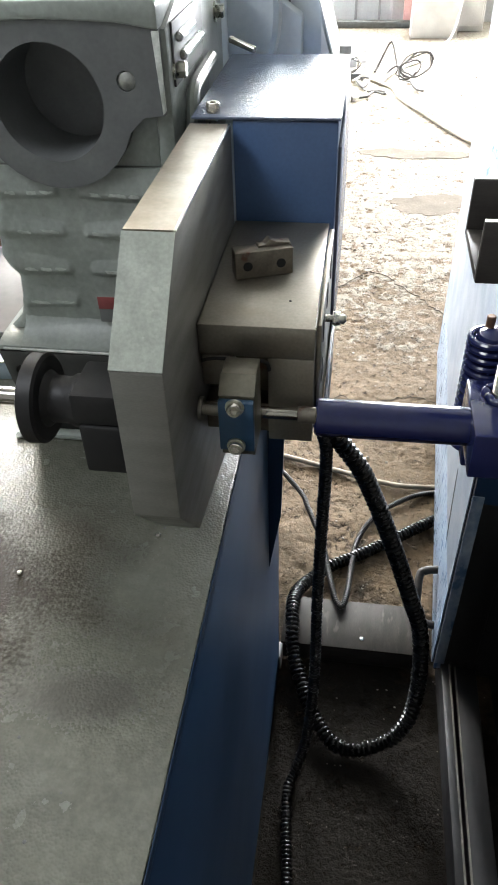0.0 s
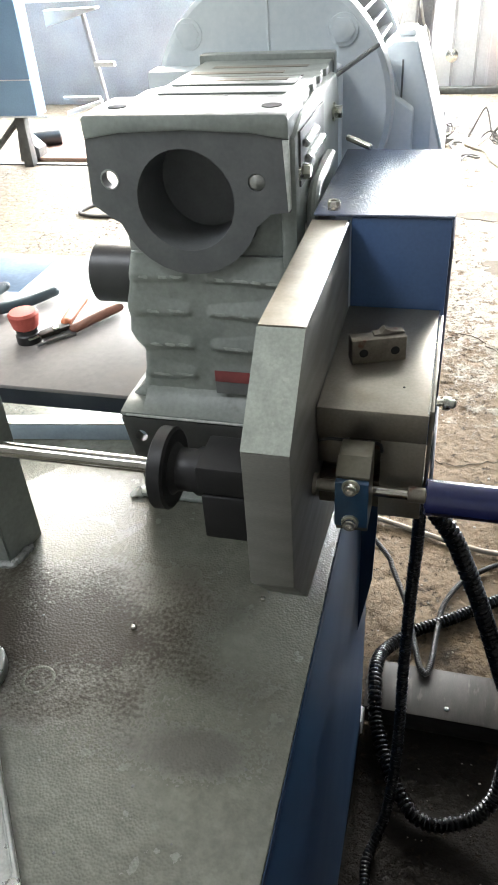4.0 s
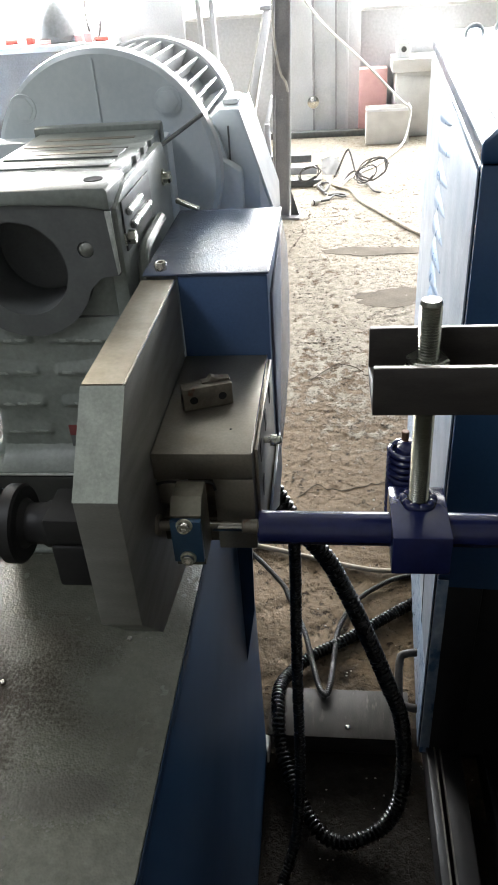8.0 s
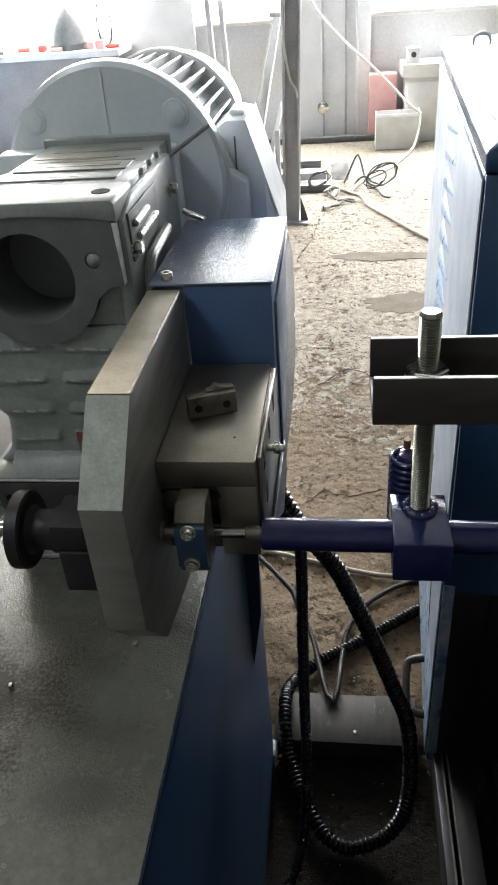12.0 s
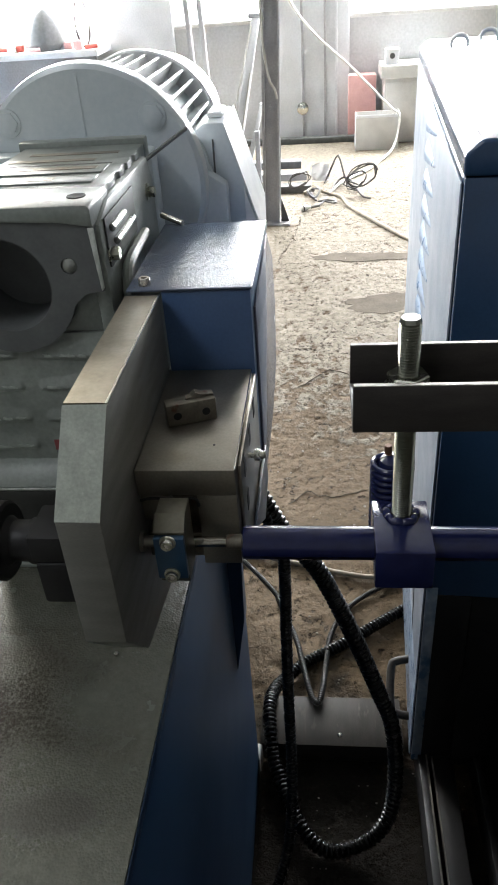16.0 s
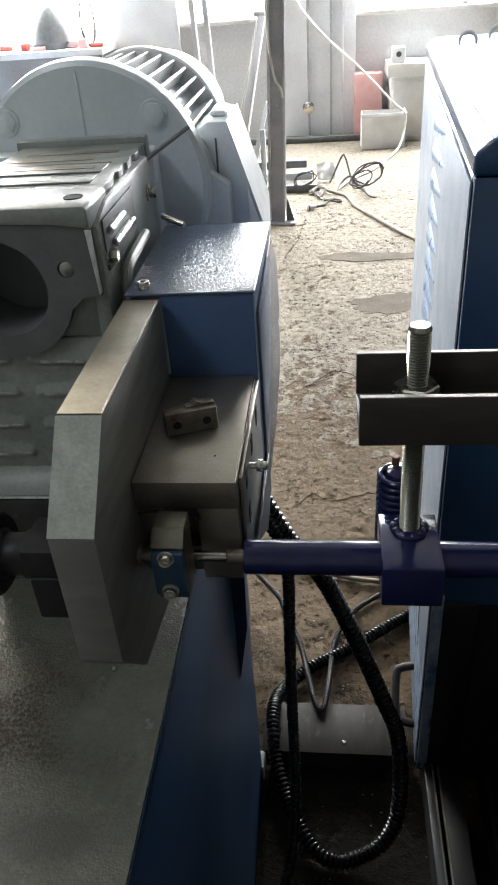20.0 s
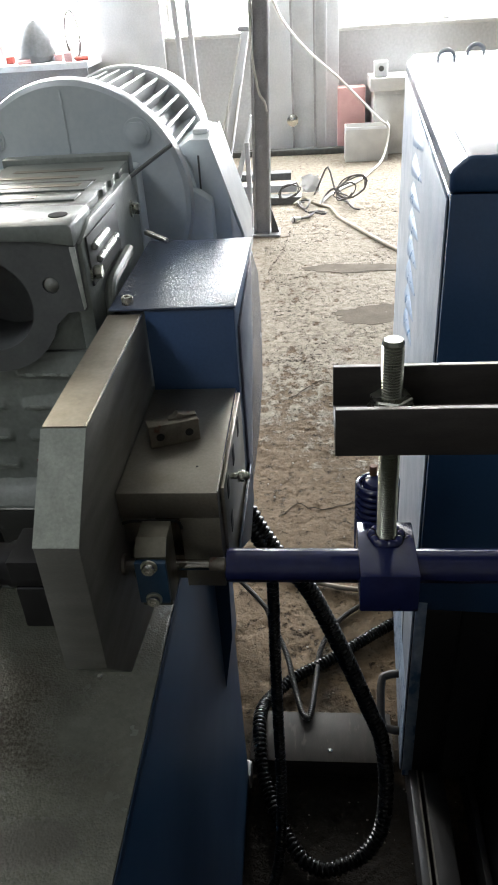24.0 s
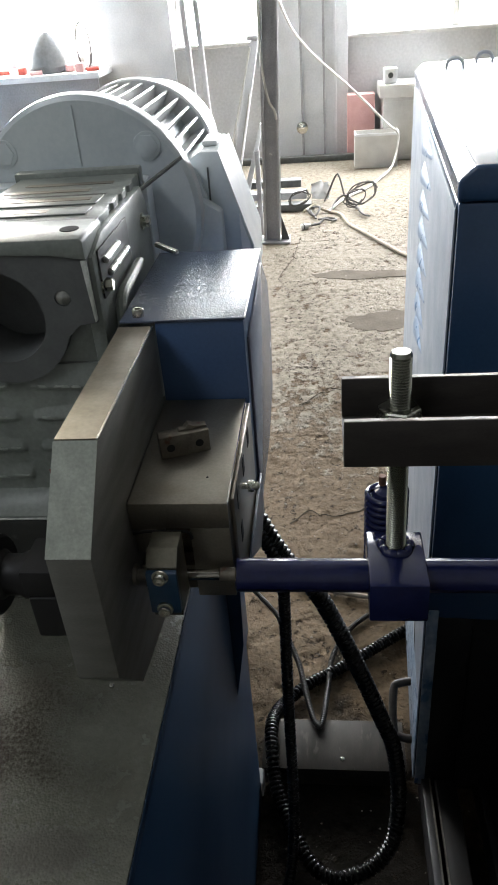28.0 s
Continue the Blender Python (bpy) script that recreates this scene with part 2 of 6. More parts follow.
M_FILM = mat("cloudy_protective_film", (0.31, 0.35, 0.405), (0.23, 0.28, 0.34), rough=0.34, scale=5, fine=70, bump=0.3, depth=0.0012, spread=0.12, stretch=(1, 2, 2), spots=(0.18, 0.235, 0.32), spot_scale=3, spot_at=0.5, spot_soft=0.3, spot_detail=3)
M_LOUVRE = mat("blue_paint_under_film", (0.11, 0.2, 0.33), (0.085, 0.16, 0.28), rough=0.3, scale=30, fine=120, bump=0.2, depth=0.0004, spread=0.1)
M_BLUEFILM = mat("blue_check_protective_film", (0.10, 0.17, 0.27), (0.30, 0.35, 0.41), rough=0.3, scale=30, fine=90, bump=0.5, depth=0.0012, spread=0.14, stretch=(1, 3.5, 0.6))
M_CABINET = mat("blue_cabinet_enamel", (0.025, 0.062, 0.13), (0.021, 0.052, 0.11), rough=0.24, scale=5, fine=180, bump=0.12, spread=0.05, coat=0.3)
M_GALV = mat("dull_sheet_steel", (0.031, 0.027, 0.022), (0.02, 0.017, 0.014), rough=0.62, metal=0.2, scale=9, fine=150, bump=0.2, spread=0.14, stretch=(4, 1, 1), spots=(0.052, 0.045, 0.037), spot_scale=20, spot_at=0.6, spot_soft=0.12, spec=0.2)
M_POST = mat("weathered_structural_steel", (0.42, 0.42, 0.43), (0.34, 0.34, 0.35), rough=0.6, scale=8, fine=90, spread=0.12)
# far wall: the window haze is put into this lighter grey
M_WALL = mat("hazed_grey_plaster", (0.6, 0.6, 0.6), (0.52, 0.52, 0.52), rough=0.85, scale=1.6, fine=40, bump=0.25, depth=0.004)
# side and rear walls: plaster darkened to cut the bounced light
M_DIMWALL = mat("dimmed_grey_plaster", (0.10, 0.10, 0.097), (0.07, 0.07, 0.068), rough=0.85, scale=1.6, fine=40, bump=0.25, depth=0.004)
# panel tone is lifted too, to carry the haze at the far end
M_PANEL = mat("hazed_grey_panel", (0.72, 0.73, 0.74), (0.62, 0.63, 0.64), rough=0.55, scale=3, fine=60)
M_LIGHTPOLE = mat("white_painted_pole", (0.75, 0.76, 0.77), (0.65, 0.66, 0.68), rough=0.45, scale=6, fine=90)
# ceiling colour lowered as well, against bounce
M_CEIL = mat("dimmed_ceiling_sheet", (0.22, 0.22, 0.215), (0.17, 0.17, 0.165), rough=0.8, scale=2, fine=50)
M_OFFWHITE = mat("off_white_enamel", (0.62, 0.61, 0.58), (0.53, 0.52, 0.5), rough=0.4, scale=8, fine=120, spread=0.08)
M_PALERED = mat("pale_red_enamel", (0.62, 0.36, 0.34), (0.55, 0.31, 0.29), rough=0.5, scale=10, fine=120)
M_REDPAINT = mat("dull_red_paint", (0.27, 0.06, 0.06), (0.21, 0.05, 0.05), rough=0.5, scale=10, fine=120)
M_WOOD = mat("reddish_board", (0.36, 0.22, 0.17), (0.28, 0.17, 0.13), rough=0.7, scale=6, fine=80, stretch=(1, 8, 1))
M_WELD = mat("grey_weld_bead", (0.3, 0.31, 0.295), (0.2, 0.21, 0.2), rough=0.4, metal=0.2, scale=150, fine=500, bump=0.6, depth=0.001)
M_CHROME = mat("satin_chrome", (0.46, 0.475, 0.455), (0.36, 0.372, 0.355), rough=0.3, metal=0.9, scale=70, fine=480, bump=0.2, depth=0.0002, spread=0.1, spots=(0.24, 0.235, 0.21), spot_scale=60, spot_at=0.66)
M_RAIL = mat("blue_grey_ground_steel", (0.30, 0.36, 0.42), (0.25, 0.31, 0.37), rough=0.35, metal=0.3, scale=30, fine=300, bump=0.06, spread=0.06)
M_RUBBED = mat("rubbed_pale_paint", (0.62, 0.64, 0.61), (0.4, 0.43, 0.4), rough=0.3, scale=90, fine=500, bump=0.1, spread=0.1)
# far machine's blue, paled to hold the veil of window light
M_FARBLUE = mat("hazed_blue_enamel", (0.22, 0.36, 0.52), (0.19, 0.31, 0.46), rough=0.3, scale=3, fine=80, spread=0.06)
M_RUSTY = mat("oily_brown_steel", (0.17, 0.152, 0.122), (0.11, 0.096, 0.075), rough=0.42, metal=0.6, scale=70, fine=420, bump=0.25, depth=0.0004, spread=0.1, spots=(0.10, 0.05, 0.035), spot_scale=70, spot_at=0.58)
# grey raised part of the way towards the haze on the far bench front
M_FRONT = mat("dull_grey_board", (0.33, 0.33, 0.335), (0.27, 0.27, 0.275), rough=0.7, scale=3, fine=60)
# cover blue made paler: the grazing window reflection is put into the colour
M_SHEET = mat("blue_paint_with_sheen", (0.19, 0.195, 0.25), (0.16, 0.165, 0.215), rough=0.25, scale=10, fine=200, bump=0.15, spread=0.06)
M_GROUND = mat("bare_ground_steel", (0.2, 0.197, 0.178), (0.16, 0.157, 0.14), rough=0.42, metal=0.35, scale=14, fine=320, bump=0.12, depth=0.0002, spread=0.1, stretch=(1, 1, 5), spots=(0.14, 0.13, 0.108), spot_scale=9, spot_at=0.55, spot_soft=0.2)
M_SHAFT = mat("polished_shaft_steel", (0.42, 0.4, 0.36), (0.34, 0.32, 0.28), rough=0.1, metal=1.0, scale=40, fine=300, bump=0.03, spread=0.05)
M_JAW = mat("worn_teal_blue_paint", (0.02, 0.06, 0.12), (0.016, 0.048, 0.095), rough=0.35, scale=60, fine=300, bump=0.1, spread=0.08)
M_HUB = mat("oily_black_steel", (0.013, 0.0125, 0.013), (0.009, 0.009, 0.0095), rough=0.5, scale=25, fine=300, bump=0.2, spread=0.1, spec=0.35)
M_CLAMP = mat("olive_oxide_steel", (0.14, 0.13, 0.095), (0.09, 0.083, 0.062), rough=0.38, metal=0.6, scale=50, fine=300, bump=0.2, spread=0.1)
M_APRON = mat("dark_blue_grey_paint", (0.05, 0.058, 0.066), (0.038, 0.045, 0.052), rough=0.4, scale=20, fine=200, spread=0.06)
M_EDGE = mat("rubbed_steel_edge", (0.21, 0.195, 0.17), (0.15, 0.14, 0.12), rough=0.4, metal=0.5, scale=60, fine=300, bump=0.1, spread=0.1)
M_ROD = mat("dull_zinc_thread", (0.42, 0.43, 0.37), (0.34, 0.35, 0.30), rough=0.25, metal=1.0, scale=25, fine=500, bump=0.0, spread=0.05)
M_CASTRUB = mat("scuffed_cast_paint", (0.44, 0.47, 0.445), (0.31, 0.335, 0.31), rough=0.4, scale=120, fine=400, bump=0.3, spread=0.12)
M_SOIL = mat("brown_rusty_stud", (0.16, 0.085, 0.05), (0.11, 0.06, 0.04), rough=0.5, metal=0.4, scale=80, fine=300)
# flat black laid on surfaces in place of the shadow inside holes and slots
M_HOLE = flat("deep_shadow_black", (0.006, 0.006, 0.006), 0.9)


def floor_material():
    """Brown trodden base under a pale flaking screed, with dark pits and shade painted in between bench and cabinet."""
    m = bpy.data.materials.new("flaking_concrete")
    m.use_nodes = True
    n, k = m.node_tree.nodes, m.node_tree.links
    p = n["Principled BSDF"]
    co = n.new("ShaderNodeTexCoord")
    sep = n.new("ShaderNodeSeparateXYZ")
    k.new(co.outputs["Object"], sep.inputs[0])

    def noise_at(scale, detail, rough=0.6):
        t = n.new("ShaderNodeTexNoise")
        t.inputs["Scale"].default_value, t.inputs["Detail"].default_value, t.inputs["Roughness"].default_value = scale, detail, rough
        k.new(co.outputs["Object"], t.inputs["Vector"])
        return t.outputs["Fac"]

    def span(v, a, b, c, d):
        r = n.new("ShaderNodeMapRange")
        for key, val in (("From Min", a), ("From Max", b), ("To Min", c), ("To Max", d)):
            r.inputs[key].default_value = val
        k.new(v, r.inputs["Value"])
        return r.outputs[0]

    def blend(f, a, b):
        r = n.new("ShaderNodeMix")
        r.data_type = "RGBA"
        k.new(f, r.inputs["Factor"])
        for key, c in (("A", a), ("B", b)):
            if isinstance(c, tuple):
                r.inputs[key].default_value = (*c, 1)
            else:
                k.new(c, r.inputs[key])
        return r.outputs["Result"]

    def plus(a, b):
        r = n.new("ShaderNodeMath")
        k.new(a, r.inputs[0])
        k.new(b, r.inputs[1])
        return r.outputs[0]

    flake, broad, fine = noise_at(13, 9, 0.72), noise_at(1.3, 3), noise_at(70, 6)
    reach = plus(plus(plus(flake, span(sep.outputs["Y"], 1.7, 3.2, -0.17, 0.15)), span(broad, 0.3, 0.7, -0.07, 0.07)), span(sep.outputs["Z"], -0.008, 0.0, -0.14, 0.05))
    screed = span(reach, 0.485, 0.575, 0.0, 1.0)
    base = blend(span(fine, 0.3, 0.7, 0, 1), (0.079, 0.0555, 0.034), (0.132, 0.097, 0.0615))
    pale = blend(span(noise_at(24, 6), 0.35, 0.65, 0, 1), (0.228, 0.202, 0.162), (0.146, 0.123, 0.092))
    mixed = blend(screed, base, pale)
    # near-black ragged oval: the gap's shade is painted into the floor colour
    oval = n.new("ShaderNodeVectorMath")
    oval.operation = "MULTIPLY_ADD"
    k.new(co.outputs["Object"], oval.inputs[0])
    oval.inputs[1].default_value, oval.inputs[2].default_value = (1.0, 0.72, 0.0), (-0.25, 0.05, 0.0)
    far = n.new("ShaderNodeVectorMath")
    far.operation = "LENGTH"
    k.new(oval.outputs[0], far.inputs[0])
    gap_shade = span(plus(far.outputs["Value"], span(noise_at(7, 6), 0.3, 0.7, -0.14, 0.14)), 0.56, 0.74, 1.0, 0.0)
    mixed = blend(gap_shade, mixed, (0.015, 0.0125, 0.0095))
    # dark pit colour also holds the small crisp shadows of the hollows
    pits = span(plus(noise_at(36, 8, 0.78), span(noise_at(2.6, 3), 0.3, 0.7, -0.05, 0.04)), 0.56, 0.63, 0.0, 1.0)
    k.new(blend(pits, mixed, (0.035, 0.026, 0.018)), p.inputs["Base Color"])
    k.new(span(fine, 0.3, 0.7, 0.6, 0.85), p.inputs["Roughness"])
    p.inputs["Specular IOR Level"].default_value = 0.06
    low = n.new("ShaderNodeMath")
    low.operation = "SUBTRACT"
    k.new(plus(plus(span(screed, 0, 1, 0, 0.6), span(fine, 0, 1, 0, 1.0)), span(noise_at(210, 4), 0.3, 0.7, 0, 0.2)), low.inputs[0])
    k.new(pits, low.inputs[1])
    bp = n.new("ShaderNodeBump")
    bp.inputs["Strength"].default_value, bp.inputs["Distance"].default_value = 1.0, 0.005
    k.new(low.outputs[0], bp.inputs["Height"])
    k.new(bp.outputs[0], p.inputs["Normal"])
    return m


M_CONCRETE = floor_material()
M_PATCH = mat("smooth_dark_cement", (0.095, 0.079, 0.059), (0.072, 0.059, 0.044), rough=0.9, scale=9, fine=90, bump=0.4, depth=0.004, spec=0.1)
M_CRUMB = mat("pale_crumbs", (0.36, 0.33, 0.28), (0.27, 0.24, 0.2), rough=0.8, scale=60, fine=200)


# ---- mesh helpers ----
def root(name, at, label, category, group="", kind=""):
    ob = new(name)
    ob.location = at
    ob.empty_display_size = 0.05
    return tagged(ob, label, category, group, kind)


def origin_of(ob):
    while ob.parent:
        ob = ob.parent
    return ob.location


def smooth_mesh(bm, name, material, smooth=True):
    me = bpy.data.meshes.new(name)
    bmesh.ops.recalc_face_normals(bm, faces=bm.faces)
    bm.to_mesh(me)
    bm.free()
    me.materials.append(material)
    if smooth:
        me.shade_smooth()
        me.set_sharp_from_angle(angle=radians(32))
    return me


def part(name, bm, material, parent, label="", kind=""):
    """Links a bmesh, given in world places, as one mesh under a thing or a part."""
    bmesh.ops.translate(bm, verts=bm.verts, vec=-Vector(origin_of(parent)))
    ob = new(name, smooth_mesh(bm, name, material))
    ob.parent = parent
    return tagged(ob, label, "", "", kind)


def thing(name, bm, material, at, label, category, group="", kind=""):
    bmesh.ops.translate(bm, verts=bm.verts, vec=-Vector(at))
    ob = new(name, smooth_mesh(bm, name, material))
    ob.location = at
    return tagged(ob, label, category, group, kind)


def bevelled(bm, w, seg=2):
    if w > 0:
        edges = [e for e in bm.edges if len(e.link_faces) == 2 and e.calc_face_angle(0) > 0.4]
        bmesh.ops.bevel(bm, geom=edges, offset=w, segments=seg, profile=0.5, affect="EDGES", clamp_overlap=True)
    return bm


def box(x0, x1, y0, y1, z0, z1, w=0.0, seg=2):
    bm = bmesh.new()
    bmesh.ops.create_cube(bm, size=1)
    for v in bm.verts:
        v.co = Vector(((x0 + x1) / 2 + v.co.x * (x1 - x0), (y0 + y1) / 2 + v.co.y * (y1 - y0), (z0 + z1) / 2 + v.co.z * (z1 - z0)))
    return bevelled(bm, w, seg)


def prism(poly, axis, a, b, w=0.0, seg=2):
    """poly: pairs in the two axes other than axis (in x, y, z order), drawn out from a to b."""
    bm = bmesh.new()
    def at(p, d):
        return {"x": (d, p[0], p[1]), "y": (p[0], d, p[1]), "z": (p[0], p[1], d)}[axis]
    lo = [bm.verts.new(at(p, a)) for p in poly]
    hi = [bm.verts.new(at(p, b)) for p in poly]
    bm.faces.new(lo)
    bm.faces.new(list(reversed(hi)))
    n = len(poly)
    for i in range(n):
        bm.faces.new((lo[i], hi[i], hi[(i + 1) % n], lo[(i + 1) % n]))
    bmesh.ops.recalc_face_normals(bm, faces=bm.faces)
    return bevelled(bm, w, seg)


def basis(d):
    d = Vector(d).normalized()
    u = d.orthogonal().normalized() if abs(d.z) > 0.9 else d.cross(Vector((0, 0, 1))).normalized()
    return u, d.cross(u)


def lathe(p, d, profile, seg=32, close=True):
    """profile: (along, radius) pairs round the axis from p in the direction d."""
    bm = bmesh.new()
    d = Vector(d).normalized()
    u, v = basis(d)
    rings = []
    for a, r in profile:
        c = Vector(p) + d * a
        rings.append([bm.verts.new(c + (u * math.cos(t) + v * math.sin(t)) * max(r, 1e-5)) for t in (2 * math.pi * i / seg for i in range(seg))])
    for A, B in zip(rings, rings[1:]):
        for i in range(seg):
            bm.faces.new((A[i], A[(i + 1) % seg], B[(i + 1) % seg], B[i]))
    if close:
        bm.faces.new(rings[0])
        bm.faces.new(rings[-1])
    return bm


def cyl(p0, p1, r, seg=24, w=0.0):
    d = Vector(p1) - Vector(p0)
    L = d.length
    w = min(w, r * 0.6)
    prof = [(0, r - w), (w, r), (L - w, r), (L, r - w)] if w else [(0, r), (L, r)]
    return lathe(p0, d, prof, seg)


def spline(points, step=0.01):
    """A smooth run of places through the given ones (Catmull-Rom), about step apart."""
    P = [Vector(p) for p in points]
    P = [P[0] * 2 - P[1]] + P + [P[-1] * 2 - P[-2]]
    out = []
    for a, b, c, d in zip(P, P[1:], P[2:], P[3:]):
        n = max(2, int((c - b).length / step))
        for i in range(n):
            t = i / n
            out.append(0.5 * (2 * b + (c - a) * t + (2 * a - 5 * b + 4 * c - d) * t * t + (3 * b - a - 3 * c + d) * t ** 3))
    return out + [P[-2]]


def sweep(run, r, seg=10, ribs=0.0):
    """A tube along a run of places; ribs: the depth of the grooves, one for six places of the run."""
    bm = bmesh.new()
    side = None
    rings = []
    for i, p in enumerate(run):
        d = (run[min(i + 1, len(run) - 1)] - run[max(i - 1, 0)]).normalized()
        side = (side - d * side.dot(d)).normalized() if side else basis(d)[0]
        up = d.cross(side)
        q = r - ribs * (0.0, 0.12, 0.6, 1.0, 0.6, 0.12)[i % 6]
        rings.append([bm.verts.new(p + (side * math.cos(t) + up * math.sin(t)) * q) for t in (2 * math.pi * k / seg for k in range(seg))])
    for A, B in zip(rings, rings[1:]):
        for i in range(seg):
            bm.faces.new((A[i], A[(i + 1) % seg], B[(i + 1) % seg], B[i]))
    bm.faces.new(rings[0])
    bm.faces.new(rings[-1])
    return bm


def join(*meshes):
    out = bmesh.new()
    for b in meshes:
        me = bpy.data.meshes.new("tmp")
        b.to_mesh(me)
        b.free()
        out.from_mesh(me)
        bpy.data.meshes.remove(me)
    return out


def pierced(outline, centre, r, axis, a, b, deep=None, seg=64, w=0.0):
    """A plate of the given outline (pairs), drawn out from a to b, with a round bore of radius r from face a to the depth deep."""
    bm = bmesh.new()
    n = len(outline)
    def at(p, d):
        return {"x": (d, p[0], p[1]), "y": (p[0], d, p[1]), "z": (p[0], p[1], d)}[axis]
    angles = sorted({round(math.atan2(q[1] - centre[1], q[0] - centre[0]), 5) for q in outline} | {round(-math.pi + 2 * math.pi * i / seg, 5) for i in range(seg)})
    def edge(t):
        c, s = math.cos(t), math.sin(t)
        best = 9.0
        for i in range(n):
            (x0, y0), (x1, y1) = outline[i], outline[(i + 1) % n]
            ex, ey = x1 - x0, y1 - y0
            den = c * ey - s * ex
            if abs(den) < 1e-12:
                continue
            k = ((x0 - centre[0]) * ey - (y0 - centre[1]) * ex) / den
            m = ((x0 - centre[0]) * s - (y0 - centre[1]) * c) / den
            if k > 0 and -1e-4 <= m <= 1 + 1e-4:
                best = min(best, k)
        return (centre[0] + c * best, centre[1] + s * best)
    through_all = deep is None
    deep = b if through_all else deep
    O0 = [bm.verts.new(at(edge(t), a)) for t in angles]
    O1 = [bm.verts.new(at(edge(t), b)) for t in angles]
    I0 = [bm.verts.new(at((centre[0] + r * math.cos(t), centre[1] + r * math.sin(t)), a)) for t in angles]
    I1 = [bm.verts.new(at((centre[0] + r * math.cos(t), centre[1] + r * math.sin(t)), deep)) for t in angles]
    k = len(angles)
    for i in range(k):
        j = (i + 1) % k
        bm.faces.new((O0[i], O0[j], I0[j], I0[i]))
        bm.faces.new((O0[i], O1[i], O1[j], O0[j]))
        bm.faces.new((I0[i], I0[j], I1[j], I1[i]))
        if through_all:
            bm.faces.new((O1[i], I1[i], I1[j], O1[j]))
    if not through_all:
        bm.faces.new(O1)
        bm.faces.new(I1)
    bmesh.ops.recalc_face_normals(bm, faces=bm.faces)
    return bm


def cut(ob, *cutters):
    """Takes the given bmeshes, in world places, out of a mesh for good."""
    for bm in cutters:
        me = bpy.data.meshes.new("cutter")
        bmesh.ops.recalc_face_normals(bm, faces=bm.faces)
        bm.to_mesh(me)
        bm.free()
        tool = new("cutter", me)
        mod = ob.modifiers.new("cut", "BOOLEAN")
        mod.operation, mod.object, mod.solver = "DIFFERENCE", tool, "EXACT"
        bpy.context.view_layer.update()
        out = bpy.data.meshes.new_from_object(ob.evaluated_get(bpy.context.evaluated_depsgraph_get()))
        ob.modifiers.remove(mod)
        ob.data = out
        bpy.data.objects.remove(tool)
        out.shade_smooth()
        out.set_sharp_from_angle(angle=radians(32))
    return ob


def socket_screw(p, d, r, h, parent, name="socket_screw", label="bright socket head screw"):
    head = lathe(p, d, [(0, r), (h * 0.85, r), (h, r * 0.88), (h, r * 0.5), (h * 0.45, r * 0.48), (h * 0.45, 0)], 20)
    return part(name, head, M_BRIGHT, parent, label)


def hex_prism(p, d, af, h, chamfer=0.15):
    r = af / math.sqrt(3)
    bm = lathe(p, d, [(0, r * (1 - chamfer * 0.6)), (h * 0.12, r), (h * 0.88, r), (h, r * (1 - chamfer * 0.6))], 6)
    return bm


def bolt(p, d, af, h, parent, material=None, name="bolt_head", washer=True, label=""):
    q = Vector(p) + Vector(d).normalized() * (0.002 if washer else 0)
    ob = part(name, hex_prism(q, d, af, h), material or M_ZINC, parent, label)
    if washer:
        part("washer", cyl(p, Vector(p) + Vector(d).normalized() * 0.002, af * 0.85, 20), material or M_ZINC, parent)
    return ob


# ---- the shell of the workshop ----
X0, X1, Y0, Y1, ZC = -6.5, 4.5, -4.0, 8.2, 6.0


def lattice(x, y, scale, seed):
    """Smooth value noise, -1 to 1, over arrays of places."""
    table = np.random.RandomState(seed).uniform(-1, 1, (256, 256))
    u, v = x * scale + 91.7, y * scale + 57.3
    i, j = np.floor(u).astype(int), np.floor(v).astype(int)
    f, g = u - i, v - j
    f, g = f * f * (3 - 2 * f), g * g * (3 - 2 * g)
    a, b = table[i % 256, j % 256], table[(i + 1) % 256, j % 256]
    c, d = table[i % 256, (j + 1) % 256], table[(i + 1) % 256, (j + 1) % 256]
    return (a * (1 - f) + b * f) * (1 - g) + (c * (1 - f) + d * f) * g


def rough_sum(x, y, scale, seed, octaves):
    return sum(lattice(x, y, scale * 2.1 ** o, seed + o) * 0.55 ** o for o in range(octaves))


